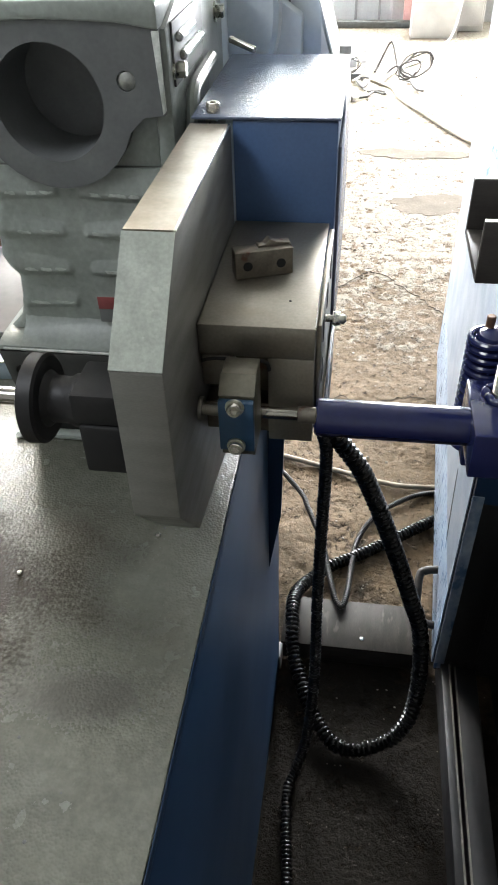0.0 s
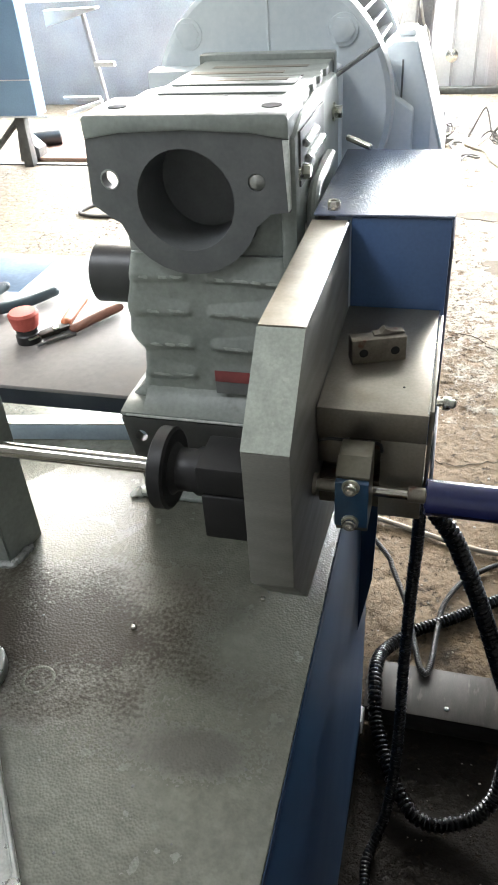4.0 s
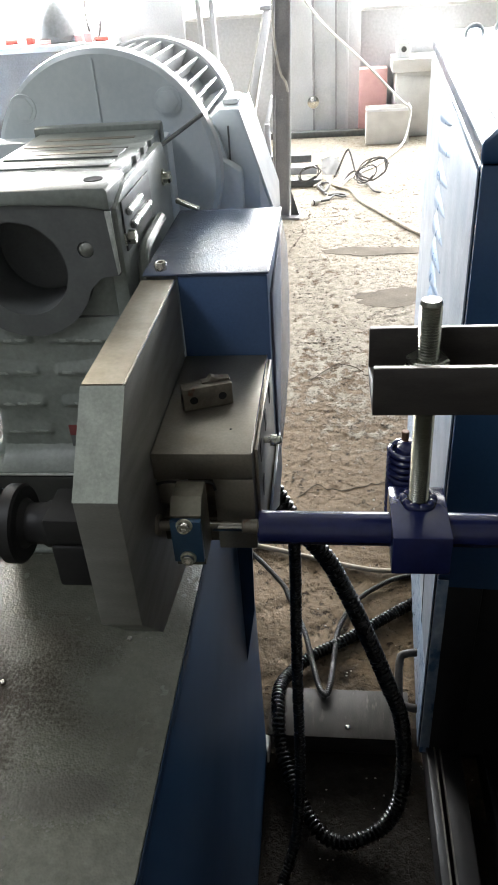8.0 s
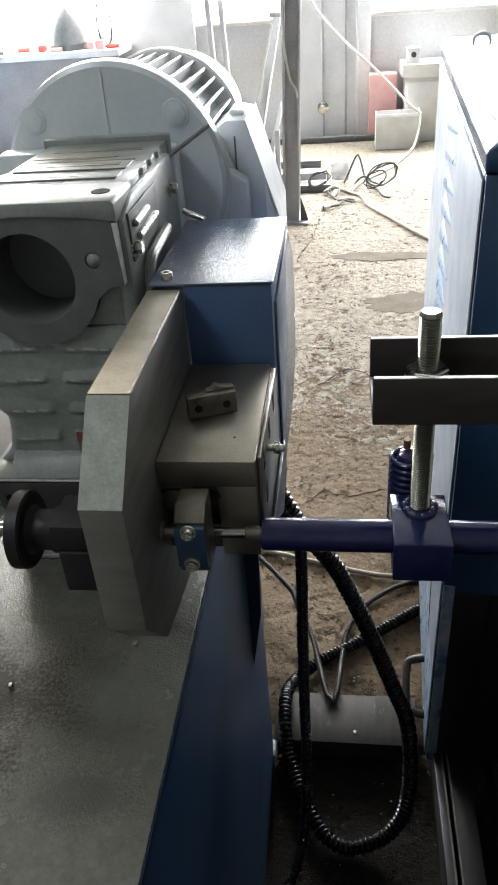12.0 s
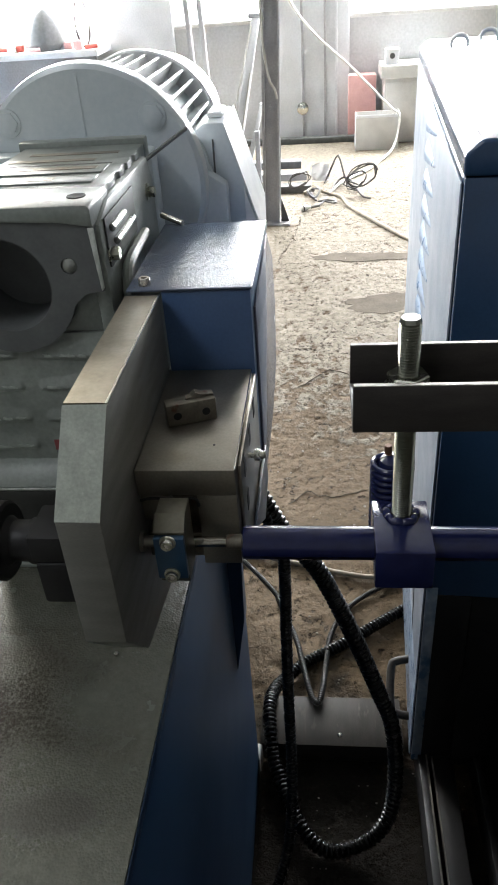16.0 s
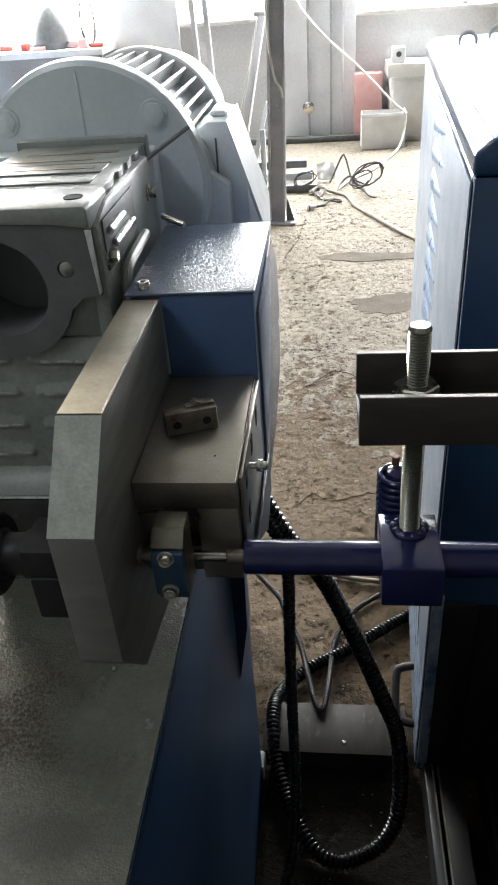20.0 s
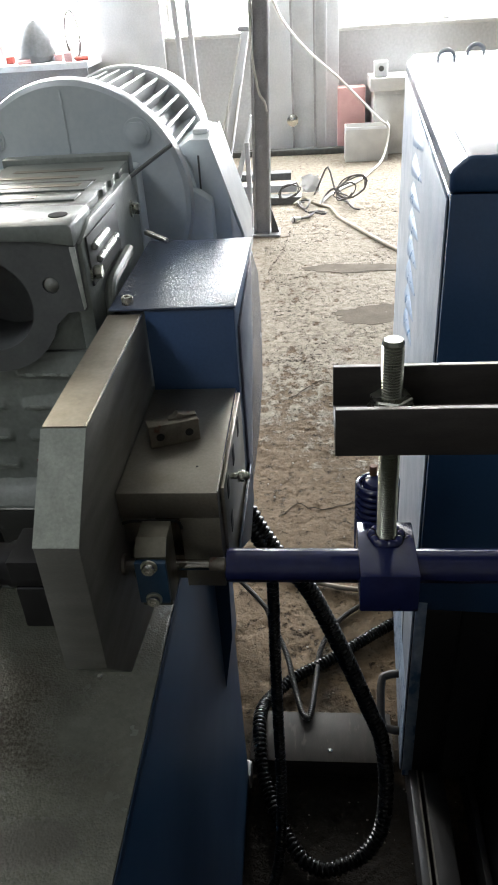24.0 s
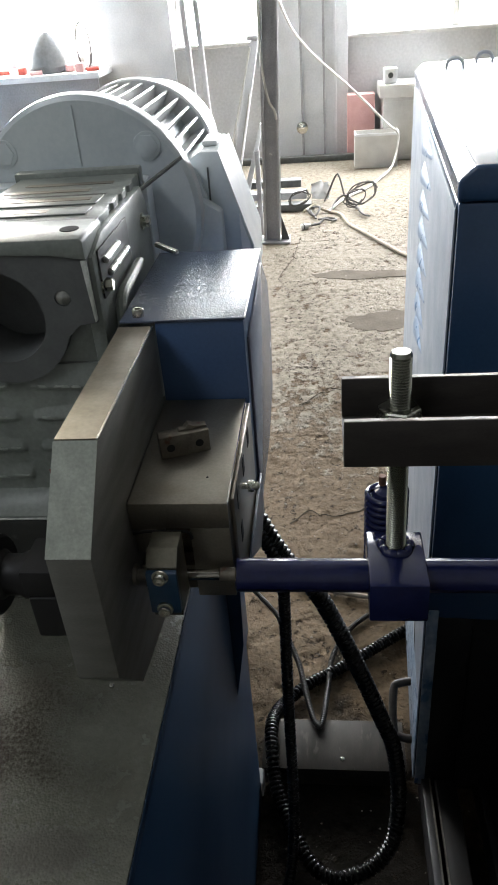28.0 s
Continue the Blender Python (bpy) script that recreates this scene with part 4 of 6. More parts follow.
def ribbed_front():
    """The cast front of the housing: two columns of soft wedge ribs that swell towards the outer edges, with a plain channel between."""
    bm = bmesh.new()
    nx, nz = 96, 130
    rows = []
    for j in range(nz + 1):
        z = 1.168 + (1.342 - 1.168) * j / nz
        left = float(np.interp(z, BODY_Z, BODY_X))
        right = -0.0605
        row = []
        for i in range(nx + 1):
            x = left + (right - left) * i / nx
            h = 0.0
            for z0 in RIBS:
                if x < -0.157:
                    k = (x - left) / (-0.165 - left)
                    half, end = 0.0155 - 0.0085 * min(k, 1), (-0.165 - x) / 0.006
                    mid = z0 + 0.002 - 0.004 * k
                else:
                    k = (x + 0.150) / (right + 0.150)
                    half, end = 0.0070 + 0.0085 * max(k, 0), (x + 0.150) / 0.006
                    mid = z0 - 0.002 + 0.003 * k
                end = min(max(end, 0.0), 1.0)
                v = (z - mid) / half
                if abs(v) < 1:
                    slope = (1 - v) ** 0.9 / 1.3 ** 0.9 if v > -0.3 else math.sin(math.pi / 2 * (1 + v) / 0.7)
                    h = max(h, 0.0034 * slope * end * end * (3 - 2 * end))
            h += 0.0007 * noise.noise(Vector((x * 70, z * 70, 2.0))) + 0.0003 * noise.noise(Vector((x * 240, z * 240, 7.0)))
            edge = min(i, nx - i) / 5
            drop = 0.005 * (1 - min(edge, 1)) ** 2
            row.append(bm.verts.new((x, 0.2862 - h + drop, z)))
        rows.append(row)
    for A, B in zip(rows, rows[1:]):
        for i in range(nx):
            bm.faces.new((A[i], A[i + 1], B[i + 1], B[i]))
    rim = rows[0] + [r[-1] for r in rows[1:]] + rows[-1][-2::-1] + [r[0] for r in rows[-2:0:-1]]
    deep = [bm.verts.new((v.co.x, 0.300, v.co.z)) for v in rim]
    n = len(rim)
    for i in range(n):
        bm.faces.new((rim[i], deep[i], deep[(i + 1) % n], rim[(i + 1) % n]))
    return bm


part("ribbed_front", ribbed_front(), M_CAST, gear, "cast front with soft wedge-shaped ribs")
scuff = random.Random(31)
for z in RIBS:
    for x0, x1, tilt in ((-0.222, -0.172, -0.0035), (-0.142, -0.066, -0.0045)):
        x = x0 + scuff.uniform(0, 0.006)
        while x < x1 - 0.012:
            long = min(scuff.uniform(0.010, 0.030), x1 - x)
            k = (x - x0) / (x1 - x0)
            low = z - 0.0040 + (0.0018 * k if x < -0.16 else -0.0022 * k)
            run = spline([(x, 0.2840, low), (x + long / 2, 0.2833, low + tilt * 0.1 + scuff.uniform(-0.0006, 0.0006)), (x + long, 0.2840, low + tilt * 0.2)], 0.002)
            m = sweep(run, 0.0012, 6)
            for q, v in enumerate(list(m.verts)):
                c = run[q // 6]
                wide = 1.5 + 0.9 * noise.noise(Vector((v.co.x * 220, z, 1.0)))
                v.co = Vector((v.co.x, c.y - 0.0006 + (v.co.y - c.y) * 0.35, c.z + (v.co.z - c.z) * wide))
            part("scuff", m, M_CASTRUB, gear, "pale scuffed paint along the rib")
            x += long + scuff.uniform(0.001, 0.012)
part("neck", box(-0.2265, -0.066, 0.352, 0.575, 1.3425, 1.3775, 0.002), M_CAST, gear)
part("neck_cheek", prism([(-0.2268, 1.3425), (-0.2268, 1.39), (-0.219, 1.39), (-0.195, 1.3425)], "y", 0.29, 0.352, 0.001), M_CAST, gear)
part("neck_cheek", prism([(-0.066, 1.3425), (-0.066, 1.39), (-0.095, 1.39), (-0.119, 1.3425)], "y", 0.29, 0.352, 0.001), M_CAST, gear)
part("shoulder", prism([(0.257, 1.157), (0.2575, 1.1625), (0.266, 1.166), (0.276, 1.172), (0.283, 1.178), (0.2885, 1.186), (0.5, 1.186), (0.5, 1.157)], "x", -0.2305, -0.04, 0.0), M_CAST, gear, "rubbed cast shoulder")
part("shoulder_rim", prism([(0.257, 1.157), (0.2575, 1.1625), (0.28, 1.1665), (0.5, 1.1665), (0.5, 1.157)], "x", -0.2565, -0.2307, 0.0015), M_CAST, gear)
part("rubbed_edge", box(-0.250, -0.06, 0.2562, 0.2582, 1.1575, 1.1605, 0.0008, 1), M_RUBBED, gear, "pale rubbed shoulder edge")
part("foot", prism([(-0.212, BZ), (-0.215, 1.1565), (-0.03, 1.1565), (-0.03, BZ)], "y", 0.2685, 0.52, 0.003), M_SHADECAST, gear, "dark foot of the housing")
plate_foot = part("foot_plate", prism([(-0.238, BZ), (-0.257, 1.1565), (-0.03, 1.1565), (-0.03, BZ)], "y", 0.256, 0.268, 0.003), M_SHADECAST, gear, "dark cast foot plate with an open bolt hole")
cut(plate_foot, cyl((-0.234, 0.25, 1.132), (-0.234, 0.275, 1.132), 0.0075, 24))
part("foot_toe", box(-0.246, -0.05, 0.241, 0.2545, BZ + 0.0005, BZ + 0.007, 0.002), M_CAST, gear, "pale foot edge")
lump = bmesh.new()
bmesh.ops.create_icosphere(lump, subdivisions=2, radius=0.008, matrix=Matrix.Translation((-0.246, 0.245, BZ + 0.001)))
for v in lump.verts:
    v.co += Vector((0.006, 0.006, 0.004)) * noise.noise(v.co * 160)
part("weld_lump", lump, M_RUBBED, gear, "rough bright weld lump")
part("rating_plate", box(-0.145, -0.045, 0.2795, 0.281, 1.184, 1.199, 0.0003), M_BORE, gear, "grey rating label")
part("rating_stripe", box(-0.145, -0.045, 0.2788, 0.2800, 1.1995, 1.213, 0.0003), M_REDPAINT, gear, "red stripe on the label")
part("end_cap", lathe((-0.303, 0.36, 1.288), (1, 0, 0), [(0, 0.029), (0.004, 0.035), (0.06, 0.035), (0.078, 0.037)], 36), M_BLACK, gear, "black round end cap")
scallop = [(-0.216, 0.3465), (-0.06, 0.3465)]
for i in range(4):
    y = 0.372 + i * 0.040
    scallop += [(-0.057, y), (-0.0575, y + 0.020), (-0.0605, y + 0.024), (-0.0605, y + 0.036)]
scallop += [(-0.060, 0.555), (-0.214, 0.555), (-0.214, 0.41), (-0.228, 0.39), (-0.228, 0.36)]
part("top_deck", prism(scallop, "z", 1.456, 1.4755, 0.0015), M_CAST, gear, "rubbed flat top deck with scalloped edge")
for y, x0, x1 in ((0.356, -0.22, -0.13), (0.398, -0.20, -0.09), (0.452, -0.20, -0.075)):
    # grooves are not cut: dark strips stand for their shade
    part("deck_groove", box(x0, x1, y, y + 0.005, 1.4752, 1.4758), M_DARKCAST, gear, "dark strip in place of a shaded shallow groove")
for y0, y1 in ((0.364, 0.392), (0.406, 0.444)):
    part("deck_pad", box(-0.206, -0.075, y0, y1, 1.4754, 1.4775, 0.001), M_CAST, gear, "slightly raised pad")
for y0, x0, x1 in ((0.372, -0.205, -0.12), (0.42, -0.19, -0.085), (0.47, -0.205, -0.10), (0.505, -0.19, -0.08)):
    part("rub_streak", box(x0, x1, y0, y0 + 0.012, 1.4776 if y0 < 0.445 else 1.4757, 1.4780 if y0 < 0.445 else 1.4761, 0.0001, 1), M_PLATE, gear, "bare rubbed streak")
part("rear_rim", box(-0.222, -0.058, 0.5555, 0.5745, 1.456, 1.4825, 0.003), M_CAST, gear, "raised rear rim")
part("flange_bevel", prism([(-0.0545, 1.4545), (-0.0535, 1.394), (-0.0565, 1.391), (-0.0605, 1.4545)], "y", 0.2762, 0.2785, 0.0006), M_RUBBED, gear, "pale rubbed edge bevel")
part("upper_body", box(-0.222, -0.066, 0.352, 0.575, 1.378, 1.456, 0.006), M_CAST, gear)
part("rear_collar", box(-0.30, -0.055, 0.575, 0.61, 1.33, 1.463, 0.006), M_MOTOR, gear, "flat pale collar before the motor")
part("side_flange", prism([(0.285, 1.33), (0.285, 1.455), (0.33, 1.468), (0.52, 1.468), (0.54, 1.44), (0.54, 1.30), (0.40, 1.285)], "x", -0.066, -0.05, 0.004), M_CAST, gear, "cast side flange")
for i in range(2):
    z = 1.444 - i * 0.016
    part("side_bar", cyl((-0.0455, 0.308 + i * 0.010, z), (-0.0455, 0.365 + i * 0.035, z), 0.0038, 14, 0.002), M_CHROME, gear, "shiny horizontal bar")
# dark sheet on the flange, for the shade of a recess
part("recess_shade", box(-0.0498, -0.0478, 0.297, 0.42, 1.408, 1.457, 0.0005), M_DARKCAST, gear, "dark sheet in place of the shaded recess behind the bars")
arch = spline([(-0.042, 0.318, 1.30), (-0.042, 0.322, 1.37), (-0.042, 0.335, 1.395), (-0.042, 0.38, 1.40), (-0.042, 0.43, 1.402)], 0.006)
part("side_arch", sweep(arch, 0.006, 10), M_CAST, gear, "rounded cast rib along the side")
for y, z in ((0.305, 1.42), (0.33, 1.355), (0.43, 1.345), (0.50, 1.43)):
    bolt((-0.05, y, z), (1, 0, 0), 0.012, 0.008, gear, M_ZINC)
part("lifting_pin", cyl((-0.03, 0.47, 1.41), (-0.002, 0.458, 1.402), 0.0035, 14, 0.001), M_BRIGHT, gear, "bright pin")

# ---- motor behind the gearbox ----
motor = root("flange_motor", (-0.15, 0.75, 1.1), "large blue-grey flange motor with open cooling fins, haze in its pale colour", "motor")
MC = (-0.15, 1.409)
disc = part("front_disc", lathe((MC[0], 0.615, MC[1]), (0, 1, 0), [(0, 0.148), (0.004, 0.154), (0.022, 0.154), (0.022, 0.14)], 72), M_MOTOR, motor, "smooth pale blue-grey front disc")
part("disc_rim", lathe((MC[0], 0.622, MC[1]), (0, 1, 0), [(0, 0.1545), (0.014, 0.1565), (0.02, 0.1545)], 72, False), M_FIN, motor, "bright rim with the backlight glare in its colour")
for x in (-0.057, -0.253):
    bolt((x, 0.615, 1.497), (0, -1, 0), 0.026, 0.004, disc, M_MOTOR, "disc_bolt", False)
part("seam_ridge", box(-0.1515, -0.1485, 0.6135, 0.6152, 1.455, 1.552, 0.0006), M_MOTOR, disc, "thin upright seam")
for x in (-0.057, -0.253):
    part("bolt_ring", lathe((x, 0.6148, 1.497), (0, -1, 0), [(0, 0.0185), (0.0015, 0.018), (0.0015, 0.0165)], 28), M_MOTOR, disc, "shallow ring round the bolt")
part("core", cyl((MC[0], 0.637, MC[1]), (MC[0], 0.99, MC[1]), 0.106, 48), M_MOTOR, motor, "pale ribbed core")
part("rear_ring", lathe((MC[0], 0.955, MC[1]), (0, 1, 0), [(0, 0.118), (0, 0.134), (0.004, 0.137), (0.03, 0.137), (0.034, 0.134), (0.034, 0.118)], 72), M_FIN, motor, "bright rear ring")
for i in range(38):
    a = 2 * math.pi * i / 38
    fin = box(-0.0022, 0.0022, 0.637, 0.954, 0.104, 0.132, 0.0008, 1)
    bmesh.ops.transform(fin, matrix=Matrix.Translation((MC[0], 0, MC[1])) @ Matrix.Rotation(a, 4, "Y"), verts=fin.verts)
    part("fin", fin, M_FIN, motor, "pale cooling fin")
part("rear_shell", lathe((MC[0], 0.990, MC[1]), (0, 1, 0), [(0, 0.117), (0.16, 0.117), (0.18, 0.105), (0.18, 0.02)], 48), M_MOTOR, motor)
part("face_plate", prism([(-0.36, 1.10), (-0.36, 1.36), (-0.29, 1.42), (0.0, 1.42), (0.03, 1.40), (0.03, 1.10)], "y", 0.6375, 0.665, 0.004), M_MOTOR, motor, "flat lower face plate")
part("breather_pipe", cyl((-0.0545, 0.52, 1.461), (-0.014, 0.612, 1.480), 0.0026, 12), M_BORE, motor, "thin grey breather pipe")
part("side_box", prism([(-0.02, 1.27), (-0.02, 1.462), (0.0, 1.476), (0.028, 1.476), (0.068, 1.345), (0.068, 1.27)], "y", 0.668, 0.80, 0.004), M_MOTOR, motor, "sloping side housing")
part("side_box_cap", prism([(0.0295, 1.4775), (0.0705, 1.345), (0.0705, 1.29), (0.0685, 1.29), (0.0685, 1.345), (0.0285, 1.4755)], "y", 0.66, 0.80), M_FIN, motor, "bright sloping edge")
part("side_box_lug", box(0.002, 0.024, 0.70, 0.76, 1.4765, 1.484, 0.003), M_FIN, motor)
for x in (-0.012, 0.012):
    part("side_groove", box(x - 0.0012, x + 0.0012, 0.6668, 0.6678, 1.29, 1.455), M_BORE, motor, "narrow shadow groove")
part("name_plate", prism([(0.052, 1.39), (0.0665, 1.345), (0.0665, 1.30), (0.052, 1.33)], "y", 0.6625, 0.6662, 0.0006), M_FIN, motor, "small pale plate on the side housing")
part("side_step", prism([(-0.018, 1.28), (-0.018, 1.450), (-0.006, 1.458), (0.002, 1.44), (0.03, 1.345), (0.03, 1.28)], "y", 0.655, 0.6665, 0.002), M_MOTOR, motor, "raised step on the side housing")
part("base", box(-0.34, -0.07, 0.70, 1.15, BZ - 0.35, 1.28, 0.004), M_MOTOR, motor, "motor base")
part("pedestal", box(-0.36, -0.08, 0.69, 1.2, 0.0, BZ - 0.352, 0.004), M_NAVY, motor, "navy pedestal")

# ---- upright column, rail, tool table ----
post = root("upright_column", (-0.36, 0.13, BZ), "grey steel upright column welded to the bench", "column")
part("column", prism([(-0.41, 0.107), (-0.342, 0.107), (-0.331, 0.157), (-0.41, 0.157)], "z", BZ, 1.62, 0.002), M_CAST, post)
part("face", box(-0.409, -0.343, 0.1045, 0.1068, BZ + 0.002, 1.618, 0.0005), M_CAST, post, "grey-green painted front face")
wr = random.Random(9)
bead = spline([(-0.41, 0.103, BZ + 0.002), (-0.38, 0.102, BZ + 0.003), (-0.345, 0.103, BZ + 0.002), (-0.337, 0.112, BZ + 0.003), (-0.3335, 0.135, BZ + 0.001)], 0.0022)
bead = sweep([p + Vector((wr.uniform(-0.0012, 0.0012), wr.uniform(-0.0012, 0.0012), wr.uniform(-0.0016, 0.0006))) for p in bead], 0.0046, 8)
part("weld_bead", bead, M_WELD, post, "rough bright weld bead")

rail = root("guide_rail", (-0.45, 0.335, BZ), "pale blue-grey ground steel rail lying on the bench", "rail")
RA, RB = Vector((-0.80, 0.273)), Vector((-0.266, 0.3545))
RN = Vector((RA.y - RB.y, RB.x - RA.x)).normalized() * 0.022
part("bar", prism([tuple(RA), tuple(RB), tuple(RB + RN), tuple(RA + RN)], "z", BZ + 0.0004, 1.0765, 0.002), M_RAIL, rail)
# the rail's top highlight is a separate bright strip
part("top_edge", prism([tuple(RA - RN * 0.01), tuple(RB - RN * 0.01), tuple(RB + RN * 0.14), tuple(RA + RN * 0.14)], "z", 1.0758, 1.0772, 0.0004), M_BRIGHT, rail, "thin bright strip for the top edge highlight")

table = root("tool_table", (-0.55, 0.55, BZ), "tool table with grey sheet top standing behind the bench", "table")
part("sheet_top", box(-1.0, -0.262, 0.314, 0.582, 1.140, 1.146, 0.0015), M_TRAY, table, "grey sheet metal top")
part("front_apron", box(-1.0, -0.262, 0.317, 0.325, 1.06, 1.1395, 0.001), M_APRON, table, "dark blue-grey front apron")
part("rear_top", box(-1.0, -0.262, 0.5835, 0.755, 1.132, 1.138, 0.0015), M_PALEBLUE, table, "worn pale blue rear top")
for x in (-0.98, -0.29):
    for y in (0.43, 0.72):
        part("leg", box(x - 0.012, x + 0.012, y - 0.012, y + 0.012, 0.2694, 1.1315, 0.001), M_DARKCAST, table)
sheet = thing("paper_sheet", box(-0.575, -0.30, 0.585, 0.728, 1.1385, 1.1395), M_PAPER, (-0.45, 0.65, 1.1385), "blank white paper sheet on the tool table", "paper")

stop = root("stop_button", (-0.467, 0.43, 1.146), "faded red mushroom stop button on a black collar", "button")
part("collar", lathe((-0.467, 0.43, 1.1462), (0, 0, 1), [(0, 0.017), (0.012, 0.017), (0.014, 0.015), (0.02, 0.015)], 24), M_BLACK, stop, "black collar")
part("cap", lathe((-0.467, 0.43, 1.1662), (0, 0, 1), [(0, 0.014), (0.003, 0.0175), (0.016, 0.0205), (0.022, 0.021), (0.0255, 0.018), (0.0262, 0.0)], 32), M_RED, stop)


def flat_bar(points, w0, w1, z0, z1, bev=0.001):
    """A flat tapered bar along places in x, y."""
    L, R = [], []
    n = len(points)
    for i, p in enumerate(points):
        d = Vector(points[min(i + 1, n - 1)]) - Vector(points[max(i - 1, 0)])
        d.normalize()
        k = i / (n - 1)
        w = (w0 + (w1 - w0) * k) / 2
        L.append((p[0] - d.y * w, p[1] + d.x * w))
        R.append((p[0] + d.y * w, p[1] - d.x * w))
    return prism(L + R[::-1], "z", z0, z1, bev)


def soft_grip(points, r, z):
    """A slightly flattened rubber sleeve with rounded ends."""
    run = spline([(x, y, z) for x, y in points], 0.003)
    bm = sweep(run, r, 14)
    n = len(run)
    for i, v in enumerate(list(bm.verts)):
        j = i // 14
        k = min(j, n - 1 - j) * 0.003 / r
        f = math.sqrt(max(0.05, 1 - (1 - k) ** 2)) if k < 1 else 1.0
        f *= 1.0 + 0.12 * math.sin(3.0 * j / n)
        c = run[j]
        v.co = c + Vector(((v.co.x - c.x) * f, (v.co.y - c.y) * f, (v.co.z - c.z) * f * 0.85))
    return bm


pl = root("circlip_pliers", (-0.42, 0.46, 1.146), "circlip pliers with orange and brown grips", "pliers")
part("upper_grip", soft_grip([(-0.426, 0.462), (-0.430, 0.49), (-0.434, 0.52), (-0.436, 0.552)], 0.0078, 1.158), M_ORANGE, pl, "orange plastic grip")
part("lower_grip", soft_grip([(-0.412, 0.452), (-0.402, 0.478), (-0.386, 0.51), (-0.369, 0.540)], 0.0078, 1.155), M_BROWN, pl, "brown plastic grip")
part("upper_jaw", flat_bar([(-0.449, 0.428), (-0.438, 0.444), (-0.422, 0.466)], 0.013, 0.018, 1.153, 1.159), M_GALV, pl, "dull grey upper jaw")
part("lower_jaw", flat_bar([(-0.440, 0.424), (-0.428, 0.440), (-0.410, 0.458)], 0.012, 0.016, 1.147, 1.1525), M_DARKCAST, pl, "dark lower jaw")
part("pivot", cyl((-0.432, 0.447, 1.157), (-0.432, 0.447, 1.1615), 0.0045, 16, 0.0008), M_ZINC, pl)
part("tip", sweep(spline([(-0.446, 0.432, 1.156), (-0.456, 0.416, 1.156), (-0.460, 0.419, 1.156)], 0.003), 0.0016, 8), M_ZINC, pl, "bent wire tip")
part("second_tip", sweep(spline([(-0.434, 0.425, 1.150), (-0.443, 0.410, 1.150)], 0.003), 0.0016, 8), M_DARKCAST, pl)

pl2 = root("combination_pliers", (-0.56, 0.50, 1.146), "pliers with dark teal rubber grips", "pliers")
part("near_grip", soft_grip([(-0.60, 0.470), (-0.566, 0.491), (-0.526, 0.525), (-0.492, 0.578)], 0.0088, 1.156), M_TEAL, pl2)
part("far_grip", soft_grip([(-0.606, 0.495), (-0.596, 0.53), (-0.588, 0.573), (-0.578, 0.578)], 0.0088, 1.157), M_TEAL, pl2)
part("jaw", flat_bar([(-0.655, 0.462), (-0.625, 0.475), (-0.595, 0.49)], 0.014, 0.024, 1.1465, 1.158), M_DARKCAST, pl2)

VIEW = Vector((0.089, -0.384, 1.616))
for ob in (table, sheet, stop, pl, pl2):
    ob.location = VIEW + (ob.location - VIEW) * 1.2
    ob.scale = (1.2, 1.2, 1.2)

# ---- spanner on the bench ----
sp = root("open_end_spanner", (-0.24, -0.12, BZ), "large chrome open-ended spanner lying on the bench", "spanner")
U = Vector((-0.305, 0.008, 0))
D = Vector((0.612, -0.790, 0)).normalized()
Nn = Vector((-D.y, D.x, 0))


def on_spanner(a, b):
    p = Vector((-0.283, -0.0695, 0)) + D * a + Nn * b
    return (p.x, p.y)


def spanner_text(body, size):
    cu = bpy.data.curves.new("lettering", "FONT")
    cu.body, cu.size, cu.extrude, cu.align_x, cu.align_y = body, size, 0.0009, "CENTER", "CENTER"
    tmp = bpy.data.objects.new("tmp_lettering", cu)
    scene.collection.objects.link(tmp)
    dg = bpy.context.evaluated_depsgraph_get()
    me = bpy.data.meshes.new_from_object(tmp.evaluated_get(dg))
    bpy.data.objects.remove(tmp)
    bm = bmesh.new()
    bm.from_mesh(me)
    bpy.data.meshes.remove(me)
    return bm


shank = [on_spanner(-0.016, -0.020), on_spanner(-0.006, -0.0165), on_spanner(0.006, -0.0153), on_spanner(0.175, -0.0147), on_spanner(0.186, -0.016), on_spanner(0.186, 0.016), on_spanner(0.175, 0.0147), on_spanner(0.006, 0.0153), on_spanner(-0.006, 0.0165), on_spanner(-0.016, 0.020)]
handle = part("shank", prism(shank, "z", BZ + 0.002, BZ + 0.0100, 0.0025, 3), M_CHROME, sp)


def pocket(r, a, b):
    ends = [(a - r * math.cos(t) * 0.9, r * math.sin(t)) for t in np.linspace(-math.pi / 2, math.pi / 2, 13)]
    ends += [(b + r * math.cos(t) * 0.9, -r * math.sin(t)) for t in np.linspace(-math.pi / 2, math.pi / 2, 13)]
    return [Vector((*on_spanner(u, v), BZ + 0.0101)) for u, v in ends]


edge = pocket(0.0102, 0.0245, 0.160)
part("border_ridge", sweep(edge + edge[:1], 0.0013, 8), M_CHROME, handle, "rounded raised border")
outer = [on_spanner(-0.041 + 0.0365 * math.cos(t), 0.0365 * math.sin(t)) for t in np.linspace(radians(-126), radians(126), 34)]
inner = [(-0.066, 0.0255), (-0.060, 0.0222), (-0.050, 0.0212), (-0.041, 0.0185), (-0.036, 0.012), (-0.0345, 0.0)]
inner = [on_spanner(u, v) for u, v in inner] + [on_spanner(u, -v) for u, v in inner[-2::-1]]
part("jaw", prism(outer + inner, "z", BZ + 0.0005, BZ + 0.0125, 0.0024, 3), M_CHROME, sp, "open jaw")
far_end = [on_spanner(0.225 - 0.036 * math.cos(t), 0.036 * math.sin(t)) for t in np.linspace(radians(-126), radians(126), 34)]
